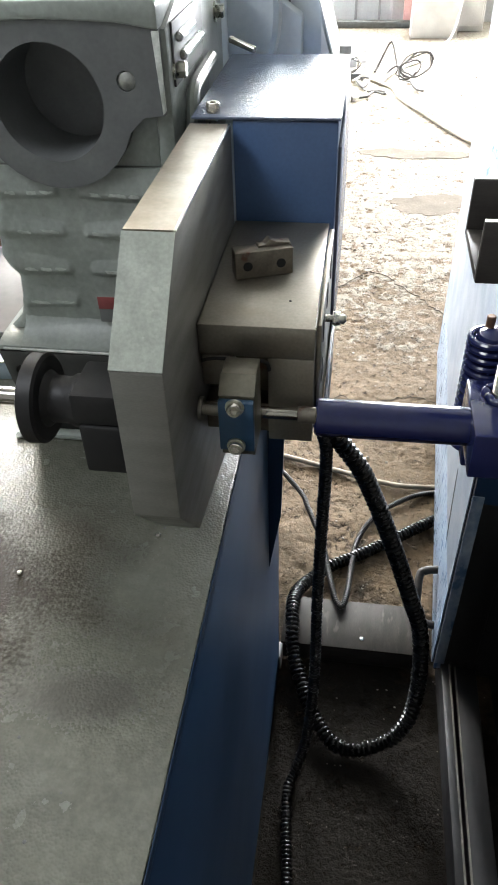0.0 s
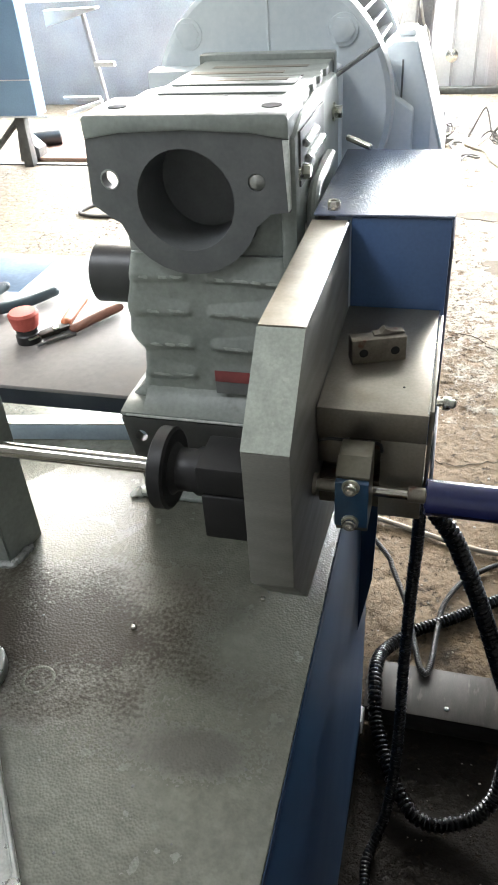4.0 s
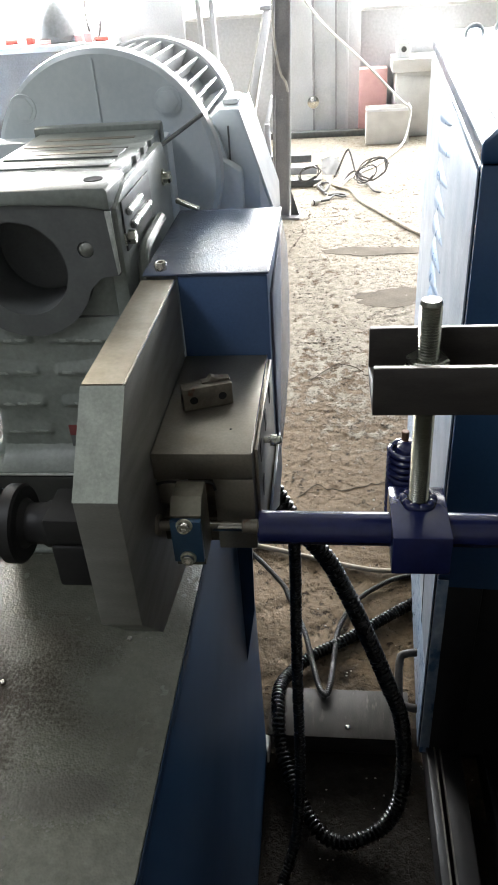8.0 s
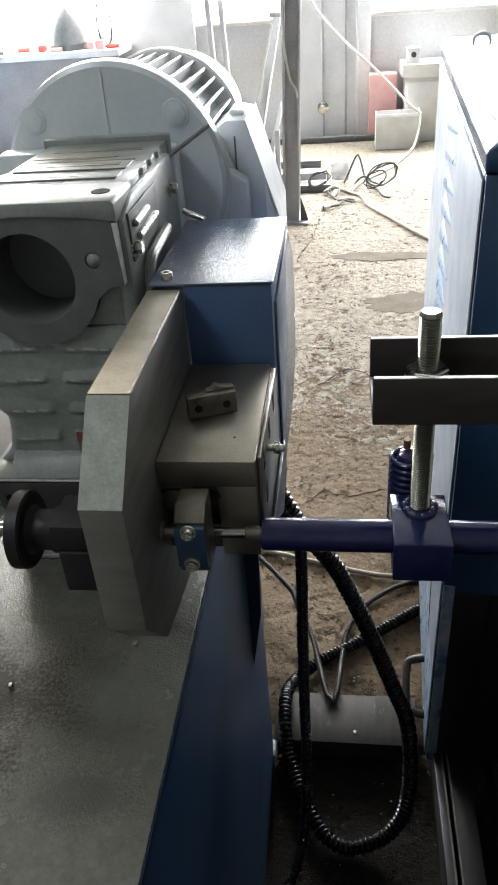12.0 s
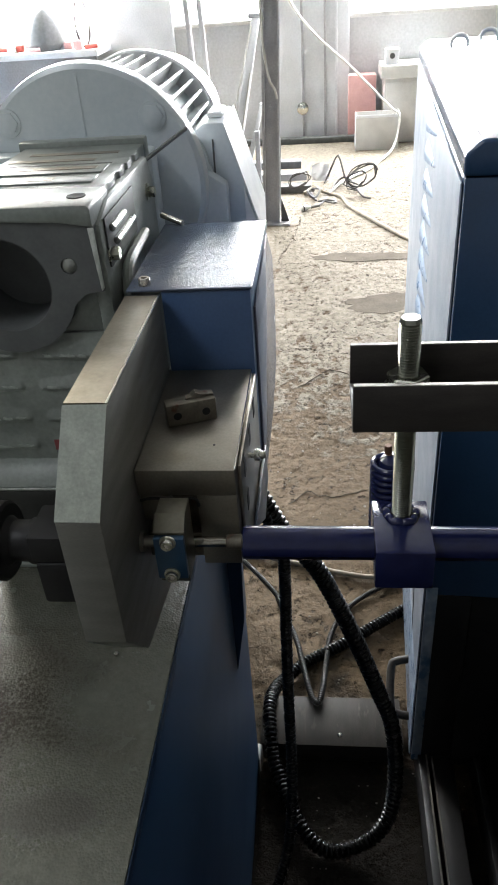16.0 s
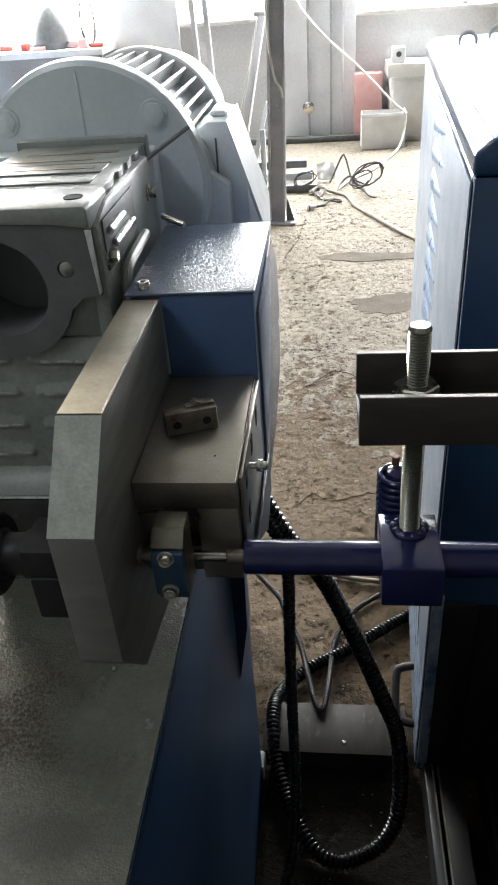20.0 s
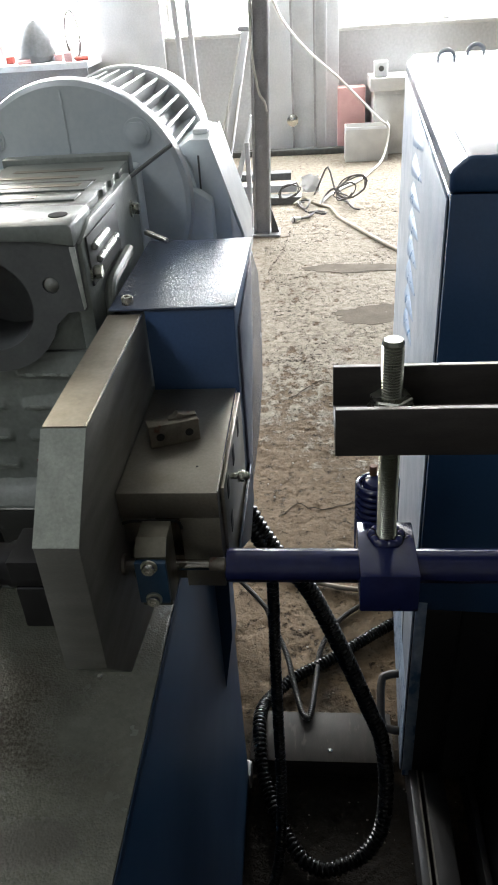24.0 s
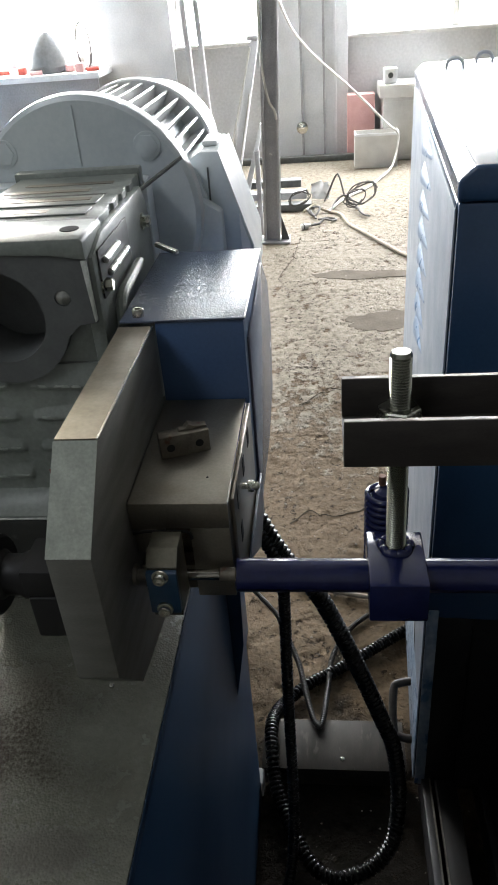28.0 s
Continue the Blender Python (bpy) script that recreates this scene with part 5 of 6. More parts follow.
far_in = [on_spanner(0.25, 0.0225), on_spanner(0.232, 0.0205), on_spanner(0.220, 0.012), on_spanner(0.218, 0.0), on_spanner(0.220, -0.012), on_spanner(0.232, -0.0205), on_spanner(0.25, -0.0225)]
part("jaw", prism(far_end + far_in, "z", BZ + 0.0005, BZ + 0.0125, 0.0024, 3), M_CHROME, sp, "open jaw")
tx = spanner_text("CHROME VANADIUM", 0.0096)
ang = math.atan2(-D.y, -D.x)
bmesh.ops.transform(tx, matrix=Matrix.Translation((*on_spanner(0.0945, 0.0), BZ + 0.0101)) @ Matrix.Rotation(ang, 4, "Z"), verts=tx.verts)
part("lettering", tx, M_CHROME, handle, "raised lettering CHROME VANADIUM")

# small marks on the bench
thing("small_bolt", join(lathe((-0.175, 0.048, BZ), (0, 0, 1), [(0, 0.003), (0.003, 0.003), (0.004, 0.002)], 10)), M_BRIGHT, (-0.175, 0.048, BZ), "tiny bright screw head in the bench top", "screw")
thing("paint_ring", lathe((-0.241, -0.027, BZ), (0, 0, 1), [(0.0001, 0.0158), (0.0005, 0.0145), (0.0001, 0.0126)], 40, False), M_BED, (-0.241, -0.027, BZ), "faint raised ring under the grey paint", "paint mark")
rng = random.Random(3)
chips = bmesh.new()
thing("small_bolt", lathe((-0.058, 0.109, BZ), (0, 0, 1), [(0, 0.0028), (0.003, 0.0028), (0.004, 0.002)], 10), M_BRIGHT, (-0.058, 0.109, BZ), "tiny bright screw head in the bench top", "screw")
for i in range(34):
    x, y = rng.uniform(-0.5, -0.02), rng.uniform(-0.35, 0.2)
    r = rng.uniform(0.0005, 0.0017)
    bmesh.ops.create_icosphere(chips, subdivisions=1, radius=r, matrix=Matrix.Translation((x, y, BZ)) @ Matrix.Diagonal((1, 1, 0.35, 1)))
thing("swarf_specks", chips, M_DARKCAST, (-0.25, -0.1, BZ), "dark grit and swarf specks scattered on the bench top", "debris", kind="stuff")

# ---- blue cabinet ----
cab = root("machine_cabinet", (0.357, 0.66, 0), "tall blue enamelled machine cabinet with film-covered side", "cabinet")
KX, KY, KB, KT = 0.357, 0.66, 2.0, 1.44
part("body", prism([(KX, KY + 0.02), (KX, KB), (1.5, KB), (1.5, KY + 0.02)], "z", 0.06, KT - 0.05, 0.008, 3), M_CABINET, cab)
# lower front: deep shade on the blue face is put in as black
part("front_stile", box(KX + 0.001, 0.445, KY, KY + 0.019, 0.06, 0.5995, 0.003), M_BLACK, cab, "lower front stile, black for the deep shade")
part("front_upper", box(KX + 0.001, 1.5, KY, KY + 0.019, 0.60, KT - 0.05, 0.003), M_CABINET, cab, "blue upper front panel")
# black sheet in place of the unlit lower front
part("front_recess", box(0.446, 1.5, KY + 0.012, KY + 0.0195, 0.06, 0.599), M_HOLE, cab, "black sheet for the shaded lower front")
part("top", prism([(KX - 0.002, KT - 0.049), (KX - 0.002, KT - 0.02), (KX + 0.02, KT), (1.49, KT), (1.502, KT - 0.02), (1.502, KT - 0.049)], "y", KY - 0.003, KB + 0.003, 0.006, 3), M_CABINET, cab, "rounded blue cabinet top")
part("side_film", box(KX - 0.0035, KX - 0.0005, KY + 0.012, KB - 0.01, 0.32, KT - 0.06, 0.0008), M_FILM, cab, "cloudy grey protective film")
part("side_film_lower", box(KX - 0.0037, KX - 0.0005, KY + 0.012, KB - 0.01, 0.07, 0.3185, 0.0008), M_BLUEFILM, cab, "blue checked protective film")
part("film_slit", prism([(KY + 0.172, 0.315), (KY + 0.185, 0.36), (KY + 0.222, 0.49), (KY + 0.214, 0.43), (KY + 0.196, 0.36)], "x", KX - 0.0046, KX - 0.0036), M_HOLE, cab, "dark open slit in the film")
part("front_film", box(KX + 0.0005, KX + 0.022, KY - 0.0022, KY - 0.0002, 0.07, 0.62, 0.0006), M_BLUEFILM, cab, "loose blue film edge folded round the front")
for i in range(8):
    lv, rows = bmesh.new(), []
    for a in np.linspace(0, 1, 13):
        swell = min(1.0, (1 - a) / 0.10) ** 0.5 * min(1.0, a / 0.75) ** 0.8 if 0 < a < 1 else 0.0
        rows.append([])
        for b in np.linspace(0, 1, 8):
            out = 0.0095 * swell * (math.sin(math.pi * min(1.0, b / 0.7) / 2) if b < 0.999 else 0.0)
            rows[-1].append(lv.verts.new((KX - 0.0036 - out, KY + 0.47 + 0.24 * a, 1.362 - 0.0595 * i - 0.004 * (1 - a) - (0.004 + 0.034 * swell) * b)))
    for A, B in zip(rows, rows[1:]):
        for p in range(7):
            lv.faces.new((A[p], A[p + 1], B[p + 1], B[p]))
    part("louvre", lv, M_LOUVRE, cab, "blue pressed louvre under film")
hr = spline([(KX - 0.003, KY + 0.09, 0.105), (KX - 0.032, KY + 0.093, 0.108), (KX - 0.046, KY + 0.11, 0.115), (KX - 0.046, KY + 0.19, 0.155), (KX - 0.032, KY + 0.205, 0.164), (KX - 0.003, KY + 0.21, 0.168)], 0.006)
part("handle", sweep(hr, 0.0100, 14), M_BLACKSTEEL, cab, "black U-shaped handle")
part("base_frame", box(KX + 0.03, 1.48, KY + 0.04, KB - 0.02, 0.0, 0.059, 0.003), M_BLACKSTEEL, cab)
for x, y in ((0.45, 1.84), (0.54, 1.96)):
    e = [Vector((x + 0.022 * math.cos(t), y, KT + 0.022 * math.sin(t))) for t in np.linspace(0, math.pi, 20)]
    part("lifting_eye", sweep(e, 0.005, 10), M_LIGHTPOLE, cab, "bright lifting loop")

cab.rotation_euler.z = radians(-3.54)

beam = root("floor_channel", (0.42, 0.1, 0), "dark steel floor channel in front of the cabinet", "channel")
part("near_rail", box(0.372, 0.392, -1.2, 0.695, 0.0, 0.09, 0.002), M_HUB, beam)
part("far_rail", box(0.402, 0.45, -1.2, 0.695, 0.0, 0.085, 0.002), M_HUB, beam, "dull dark far rail")
part("worn_edge", box(0.4015, 0.4055, -1.2, 0.69, 0.0846, 0.0856), M_EDGE, beam, "bare worn rail edge")
part("worn_edge", box(0.3885, 0.3925, -1.2, 0.69, 0.0896, 0.0906), M_EDGE, beam, "bare worn rail edge")
part("third_rail", box(0.50, 0.515, -1.2, 0.695, 0.0, 0.085, 0.002), M_HUB, beam)
# added black block that makes the dark area before the cabinet
skirt = thing("dark_shade_block", box(0.52, 1.5, -1.2, 0.655, 0.0, 0.6, 0.01), M_BLACK, (1.0, -0.2, 0), "black block standing in for the deep shade before the cabinet", "machine skirt")

# ---- on the floor between bench and cabinet ----
ch = root("floor_duct", (0.2, 0.76, 0), "dull sheet steel cable duct across the floor", "cable duct")
duct_lid = part("lid", box(0.0, 0.345, 0.69, 0.83, 0.058, 0.064, 0.0015), M_GALV, ch)
part("front", box(0.005, 0.342, 0.6935, 0.697, 0.0, 0.0578, 0.0005), M_BLACKSTEEL, ch)
part("rear", box(0.005, 0.342, 0.823, 0.8265, 0.0, 0.0578, 0.0005), M_BLACKSTEEL, ch)
part("screw", lathe((0.193, 0.72, 0.064), (0, 0, 1), [(0, 0.006), (0.002, 0.006), (0.004, 0.003)], 14), M_BRIGHT, duct_lid, "bright screw")


def even(run, step):
    """The same line with its places at equal distances."""
    p = np.array([tuple(v) for v in run])
    far = np.concatenate([[0.0], np.cumsum(np.linalg.norm(np.diff(p, axis=0), axis=1))])
    at = np.arange(0.0, far[-1], step)
    return [Vector(v) for v in np.stack([np.interp(at, far, p[:, k]) for k in range(3)], -1).tolist()]


def hose(name, pts, r, material, label, step=0.0017, ribs=0.0, seg=12, group=""):
    top = root(name, pts[0], label, "hose", group)
    part("conduit", sweep(even(spline(pts, 0.0004), step), r, seg, ribs), material, top)
    for a, b in ((pts[0], pts[1]), (pts[-1], pts[-2])):
        d = (Vector(b) - Vector(a)).normalized()
        part("end_gland", lathe(Vector(a) - d * 0.004, d, [(0, r * 1.25), (0.018, r * 1.25), (0.02, r * 1.1)], 16), M_BLACK, top)
    return top


hose("ribbed_hose", [(0.02, 0.64, 0.93), (0.052, 0.62, 0.87), (0.092, 0.605, 0.80), (0.143, 0.60, 0.727), (0.172, 0.60, 0.663), (0.204, 0.592, 0.585), (0.237, 0.59, 0.491), (0.268, 0.585, 0.397), (0.295, 0.58, 0.314), (0.307, 0.562, 0.22), (0.306, 0.535, 0.14), (0.292, 0.506, 0.08), (0.252, 0.479, 0.038), (0.182, 0.460, 0.021), (0.131, 0.475, 0.026), (0.088, 0.533, 0.035), (0.056, 0.60, 0.045), (0.034, 0.66, 0.062), (0.024, 0.72, 0.084), (0.02, 0.79, 0.084), (0.026, 0.86, 0.05), (0.055, 0.925, 0.022), (0.109, 0.982, 0.018), (0.187, 1.033, 0.018), (0.246, 1.076, 0.018), (0.363, 1.165, 0.018), (0.5, 1.26, 0.018)], 0.0172, M_HOSE, "thick black ribbed conduit hanging in a loop and crossing the floor", ribs=0.0046, step=0.0019, seg=18)
hose("ribbed_hose", [(0.02, 0.62, 0.90), (0.05, 0.60, 0.86), (0.08, 0.59, 0.80), (0.088, 0.59, 0.741), (0.086, 0.58, 0.553), (0.086, 0.56, 0.381), (0.089, 0.52, 0.275), (0.088, 0.48, 0.17), (0.08, 0.44, 0.08), (0.062, 0.40, 0.022), (0.05, 0.36, 0.0125), (0.054, 0.291, 0.0125), (0.065, 0.19, 0.0125), (0.09, -0.1, 0.0125), (0.12, -0.4, 0.0125)], 0.0118, M_HOSE, "thinner black ribbed conduit hanging straight to the floor", ribs=0.0030, step=0.0014)
hose("thin_conduit", [(-0.20, 1.36, 0.13), (-0.10, 1.29, 0.12), (0.005, 1.184, 0.09), (0.029, 1.137, 0.08), (0.077, 1.028, 0.06), (0.098, 0.938, 0.06), (0.120, 0.835, 0.073), (0.130, 0.812, 0.073), (0.142, 0.807, 0.073), (0.152, 0.851, 0.073), (0.161, 0.965, 0.036), (0.174, 1.081, 0.016), (0.216, 1.179, 0.01), (0.274, 1.243, 0.01), (0.362, 1.3, 0.01), (0.5, 1.33, 0.01)], 0.0078, M_GREYHOSE, "thin grey metal conduit curled over the duct", ribs=0.0018, step=0.0009)
hose("floor_cable", [(-0.3, 1.47, 0.010), (-0.105, 1.44, 0.010), (0.118, 1.375, 0.010), (0.24, 1.34, 0.010), (0.345, 1.33, 0.010), (0.6, 1.35, 0.010)], 0.008, M_CABLE, "dusty beige cable lying on the floor", step=0.02)

# ---- far end of the workshop ----
steelpost = root("steel_post", (-0.23, 5.03, 0), "weathered steel roof post with base plate", "post")
part("web", box(-0.268, -0.182, 5.13, 5.145, 0.0155, ZC, 0.003), M_POST, steelpost)
part("flange", box(-0.181, -0.165, 5.09, 5.21, 0.0155, ZC, 0.003), M_POST, steelpost)
part("flange", box(-0.285, -0.269, 5.09, 5.21, 0.0155, ZC, 0.003), M_POST, steelpost)
part("bright_strip", box(-0.164, -0.157, 5.115, 5.125, 0.1, ZC - 0.1), M_LIGHTPOLE, steelpost, "bright edge strip")
part("base_plate", box(-0.31, -0.09, 5.06, 5.25, 0, 0.015, 0.002), M_POST, steelpost)
part("gusset", prism([(-0.156, 0.016), (-0.095, 0.016), (-0.156, 0.19)], "y", 5.13, 5.142), M_DARKCAST, steelpost, "dark triangular gusset")
for z in (0.62, 0.80):
    bolt((-0.228, 5.129, z), (0, -1, 0), 0.022, 0.012, steelpost, M_POST)

steelpost.rotation_euler.y = radians(2.0)

stack = root("steel_sections", (-0.05, 6.1, 0), "stack of grey steel sections on the floor", "steel stock")
for i, (x, y, z) in enumerate(((-0.06, 6.0, 0), (-0.10, 6.15, 0.065), (-0.15, 6.3, 0.13))):
    part("section", box(-1.4, x + 0.12, y - 0.06, y + 0.06, z, z + 0.06, 0.004), (M_DARKCAST, M_POST, M_DARKCAST)[i], stack)

for name, x, y, top in (("white_pole", -0.75, 5.6, 1.9), ("white_pole", -0.655, 5.6, 1.9)):
    pole = root(name, (x, y, 0), "slim white painted pole", "pole", "white poles")
    part("shaft", box(x - 0.018, x + 0.018, y - 0.018, y + 0.018, 0.012, ZC - 0.02, 0.003), M_LIGHTPOLE, pole)
    part("base", box(x - 0.07, x + 0.07, y - 0.07, y + 0.07, 0, 0.012, 0.002), M_POST, pole)
    pole.rotation_euler.y = radians(-2.0)

ladder = root("leaning_frame", (-0.4, 5.35, 0), "pale steel triangular frame leaning beside the post", "frame")
part("stile", prism([(-0.62, 0.0), (-0.55, 0.0), (-0.262, 1.33), (-0.318, 1.33)], "y", 5.34, 5.40, 0.004), M_LIGHTPOLE, ladder, "broad pale leaning stile")
part("brace", prism([(-0.44, 0.30), (-0.395, 0.30), (-0.262, 0.79), (-0.285, 0.80)], "y", 5.33, 5.38, 0.003), M_LIGHTPOLE, ladder)
part("prop", box(-0.335, -0.300, 5.30, 5.335, 0.0, 0.62, 0.003), M_POST, ladder)
part("foot", box(-0.66, -0.28, 5.33, 5.41, 0.0, 0.02, 0.003), M_POST, ladder)
part("top_cap", box(-0.34, -0.235, 5.33, 5.41, 1.331, 1.36, 0.004), M_POST, ladder)
part("wire", cyl((-0.32, 5.33, 1.29), (-0.51, 5.33, 0.62), 0.006, 10), M_WHITECABLE, ladder, "taut pale wire")
part("wire", cyl((-0.345, 5.33, 1.0), (-0.44, 5.33, 0.56), 0.006, 10), M_WHITECABLE, ladder, "taut pale wire")


def loops(cx, cy, r, turns, z, seed, squash=0.8, rise=0.0):
    rg = random.Random(seed)
    pts = []
    for i in range(turns * 8):
        a = i * math.pi / 4
        q = r * (1 + rg.uniform(-0.15, 0.15))
        pts.append((cx + q * math.cos(a), cy + q * squash * math.sin(a), z + rise * (1 + math.sin(a + 0.4)) + rg.uniform(0, 0.03)))
    return pts


def cable(name, pts, r, material, label):
    return thing(name, sweep(spline(pts, 0.03), r, 8), material, pts[0], label, "cable", "cables on the floor")


cable("cable_coil", loops(0.48, 5.86, 0.115, 3, 0.06, 5, 0.35, 0.07), 0.0058, M_DARKCABLE, "loose dark cable coil standing on the concrete floor")
cable("cable_coil", loops(0.42, 5.80, 0.085, 2, 0.05, 17, 0.3, 0.06), 0.005, M_DARKCABLE, "small loop of dark cable beside the coil")
cable("cable_coil", loops(-0.035, 5.85, 0.085, 3, 0.06, 8, 0.35, 0.055), 0.0052, M_DARKCABLE, "small loop of dark cable on the floor")
cable("dark_cable", [(0.0, 5.86, 0.02), (0.09, 5.93, 0.05), (0.15, 5.86, 0.03), (0.21, 5.85, 0.012), (0.30, 5.75, 0.012), (0.36, 5.46, 0.012), (0.48, 5.18, 0.012), (0.60, 4.90, 0.012), (0.73, 4.62, 0.012), (1.1, 3.95, 0.012)], 0.013, M_CABLE, "thick beige-grey cable trailing over the floor")
cable("dark_cable", [(0.17, 6.2, 0.012), (0.20, 6.25, 0.06), (0.27, 6.25, 0.21), (0.30, 6.22, 0.20), (0.35, 6.1, 0.05), (0.40, 5.95, 0.02), (0.44, 5.85, 0.03)], 0.0085, M_DARKCABLE, "stiff dark cable standing off the floor")
cable("dark_cable", [(0.12, 5.50, 0.012), (0.17, 5.60, 0.02), (0.23, 5.56, 0.015), (0.26, 5.61, 0.012), (0.20, 5.66, 0.012), (0.12, 5.62, 0.014)], 0.0085, M_DARKCABLE, "short kinked dark cable by the plug")
cable("dark_cable", [(0.08, 5.95, 0.015), (0.03, 5.80, 0.05), (0.09, 5.70, 0.02), (0.13, 5.82, 0.06), (0.05, 5.9, 0.03), (0.10, 5.66, 0.012)], 0.008, M_DARKCABLE, "tangled dark cable on the floor")
cable("dark_cable", [(0.22, 5.86, 0.012), (0.26, 6.0, 0.05), (0.33, 6.05, 0.09), (0.40, 6.0, 0.06), (0.47, 5.75, 0.012), (0.53, 5.66, 0.012)], 0.008, M_DARKCABLE, "dark cable arching over the floor")
scrap = root("paper_scrap", (0.14, 6.35, 0), "crumpled pale paper scrap on the floor", "paper scrap")
sc = bmesh.new()
bmesh.ops.create_grid(sc, x_segments=9, y_segments=9, size=0.075, matrix=Matrix.Translation((0.13, 6.3, 0.075)) @ Matrix.Rotation(radians(62), 4, "X"))
for v in sc.verts:
    v.co += Vector((0.02, 0.03, 0.02)) * noise.noise(v.co * 22)
bmesh.ops.solidify(sc, geom=sc.faces, thickness=0.002)
part("sheet", sc, M_PAPER, scrap)
cable("white_cable", [(0.21, 5.86, 0.012), (0.30, 6.15, 0.012), (0.42, 6.38, 0.012), (0.56, 6.6, 0.012), (0.70, 6.95, 0.012), (0.84, 7.3, 0.05), (0.90, 7.42, 0.25), (0.88, 7.43, 0.34), (0.80, 7.43, 0.40), (0.45, 7.3, 0.75), (0.05, 6.8, 1.15), (-0.15, 6.4, 1.5), (-0.3, 6.0, 2.2)], 0.011, M_WHITECABLE, "white cable hanging and trailing to the floor")
cable("white_cable", [(-0.15, 5.08, 0.86), (-0.16, 5.07, 0.92), (-0.205, 5.07, 1.02), (-0.235, 5.07, 1.4), (-0.2, 5.07, 2.4)], 0.008, M_WHITECABLE, "white cable tied along the post")
plug = root("cable_plug", (0.04, 5.44, 0), "pale plug on a dark cable end", "plug")
part("body", lathe((-0.015, 5.40, 0.022), (0.85, 0.5, 0), [(0, 0.012), (0.008, 0.022), (0.05, 0.022), (0.07, 0.014), (0.085, 0.012)], 16), M_WHITECABLE, plug)
part("ring", lathe((-0.005, 5.407, 0.022), (0.85, 0.5, 0), [(0, 0.0225), (0.003, 0.0235), (0.012, 0.0235), (0.014, 0.0225)], 16, False), M_DARKCABLE, plug)
part("boot", cyl((0.055, 5.44, 0.02), (0.125, 5.50, 0.014), 0.011, 12), M_DARKCABLE, plug)

bin1 = root("grey_bin", (0.69, 7.6, 0), "open pale grey metal box with bright rim", "box")
for nm, b in (("front", (0.48, 0.90, 7.45, 7.462)), ("back", (0.48, 0.90, 7.72, 7.732)), ("side", (0.48, 0.492, 7.462, 7.72)), ("side", (0.888, 0.90, 7.462, 7.72))):
    part(nm, box(*b, 0.0, 0.315, 0.002), M_OFFWHITE, bin1)
part("rim", join(box(0.475, 0.905, 7.443, 7.45, 0.30, 0.325), box(0.905, 0.912, 7.443, 7.735, 0.30, 0.325)), M_LIGHTPOLE, bin1, "bright rim")
part("bottom", box(0.492, 0.888, 7.462, 7.72, 0.0, 0.01), M_OFFWHITE, bin1)
wc = root("white_cabinet", (0.94, 7.95, 0), "off-white floor cabinet with overhanging top", "cabinet")
part("body", box(0.77, 1.16, 7.75, 8.15, 0.0, 0.60, 0.01), M_OFFWHITE, wc)
part("top", box(0.73, 1.45, 7.7, 8.18, 0.602, 0.72, 0.008), M_OFFWHITE, wc, "grey overhanging top")
part("door", box(0.79, 1.14, 7.738, 7.749, 0.05, 0.56, 0.004), M_OFFWHITE, wc)
sw = root("switch_box", (0.84, 7.8, 0.722), "small white switch box on the cabinet", "switch box")
part("case", box(0.77, 0.90, 7.75, 7.88, 0.7225, 0.86, 0.008), M_LIGHTPOLE, sw)
part("dial", cyl((0.835, 7.75, 0.80), (0.835, 7.735, 0.80), 0.025, 18), M_DARKCAST, sw)
thing("red_case", box(0.42, 0.70, 7.95, 8.15, 0.0, 0.62, 0.01), M_PALERED, (0.56, 8.05, 0), "pale red metal case by the wall", "case")

pan = root("wall_panels", (-0.2, 8.1, 0), "pale grey sheet panels along the wall, haze in their colour", "panel")
for a, b in ((-2.2, -1.35), (-0.38, -0.05), (-0.04, 0.18), (0.19, 0.43)):
    part("panel", box(a, b, 8.10 + 0.01 * (b > 0), 8.14, 0.02, 2.9, 0.004), M_PANEL, pan)
for x in (-0.045, 0.185, 0.30):
    part("rib", box(x - 0.012, x + 0.012, 8.06, 8.10, 0.02, 2.9, 0.003), M_LIGHTPOLE if x > 0.2 else M_POST, pan, "bright rib")
# no lamp: steel disc added where a hazy bright spot shows
thing("bright_spot_disc", lathe((-0.05, 8.02, 0.33), (0, -1, 0), [(0, 0.06), (0.04, 0.06), (0.05, 0.04)], 20), M_BRIGHT, (-0.05, 8.02, 0.33), "round bright metal disc added for a hazy bright spot by the panels", "disc")
thing("floor_kerb", box(-0.9, 0.6, 7.88, 7.98, 0, 0.06, 0.01), M_DARKCAST, (-0.2, 7.93, 0), "dark pipe-like kerb along the wall", "kerb", kind="structure")

# clutter bench by the left windows
cb = root("work_bench", (-3.2, 7.9, 0), "dark workbench crowded with small tools", "workbench")
part("top", box(-5.0, -2.02, 7.55, 8.19, 0.975, 1.03, 0.005), M_PANEL, cb)
part("front", box(-4.95, -2.05, 7.6, 7.62, 0.0, 0.973, 0.003), M_FRONT, cb)
part("front_edge", box(-5.0, -2.02, 7.543, 7.549, 0.975, 1.03), M_LIGHTPOLE, cb, "bright front edge")
rng = random.Random(11)
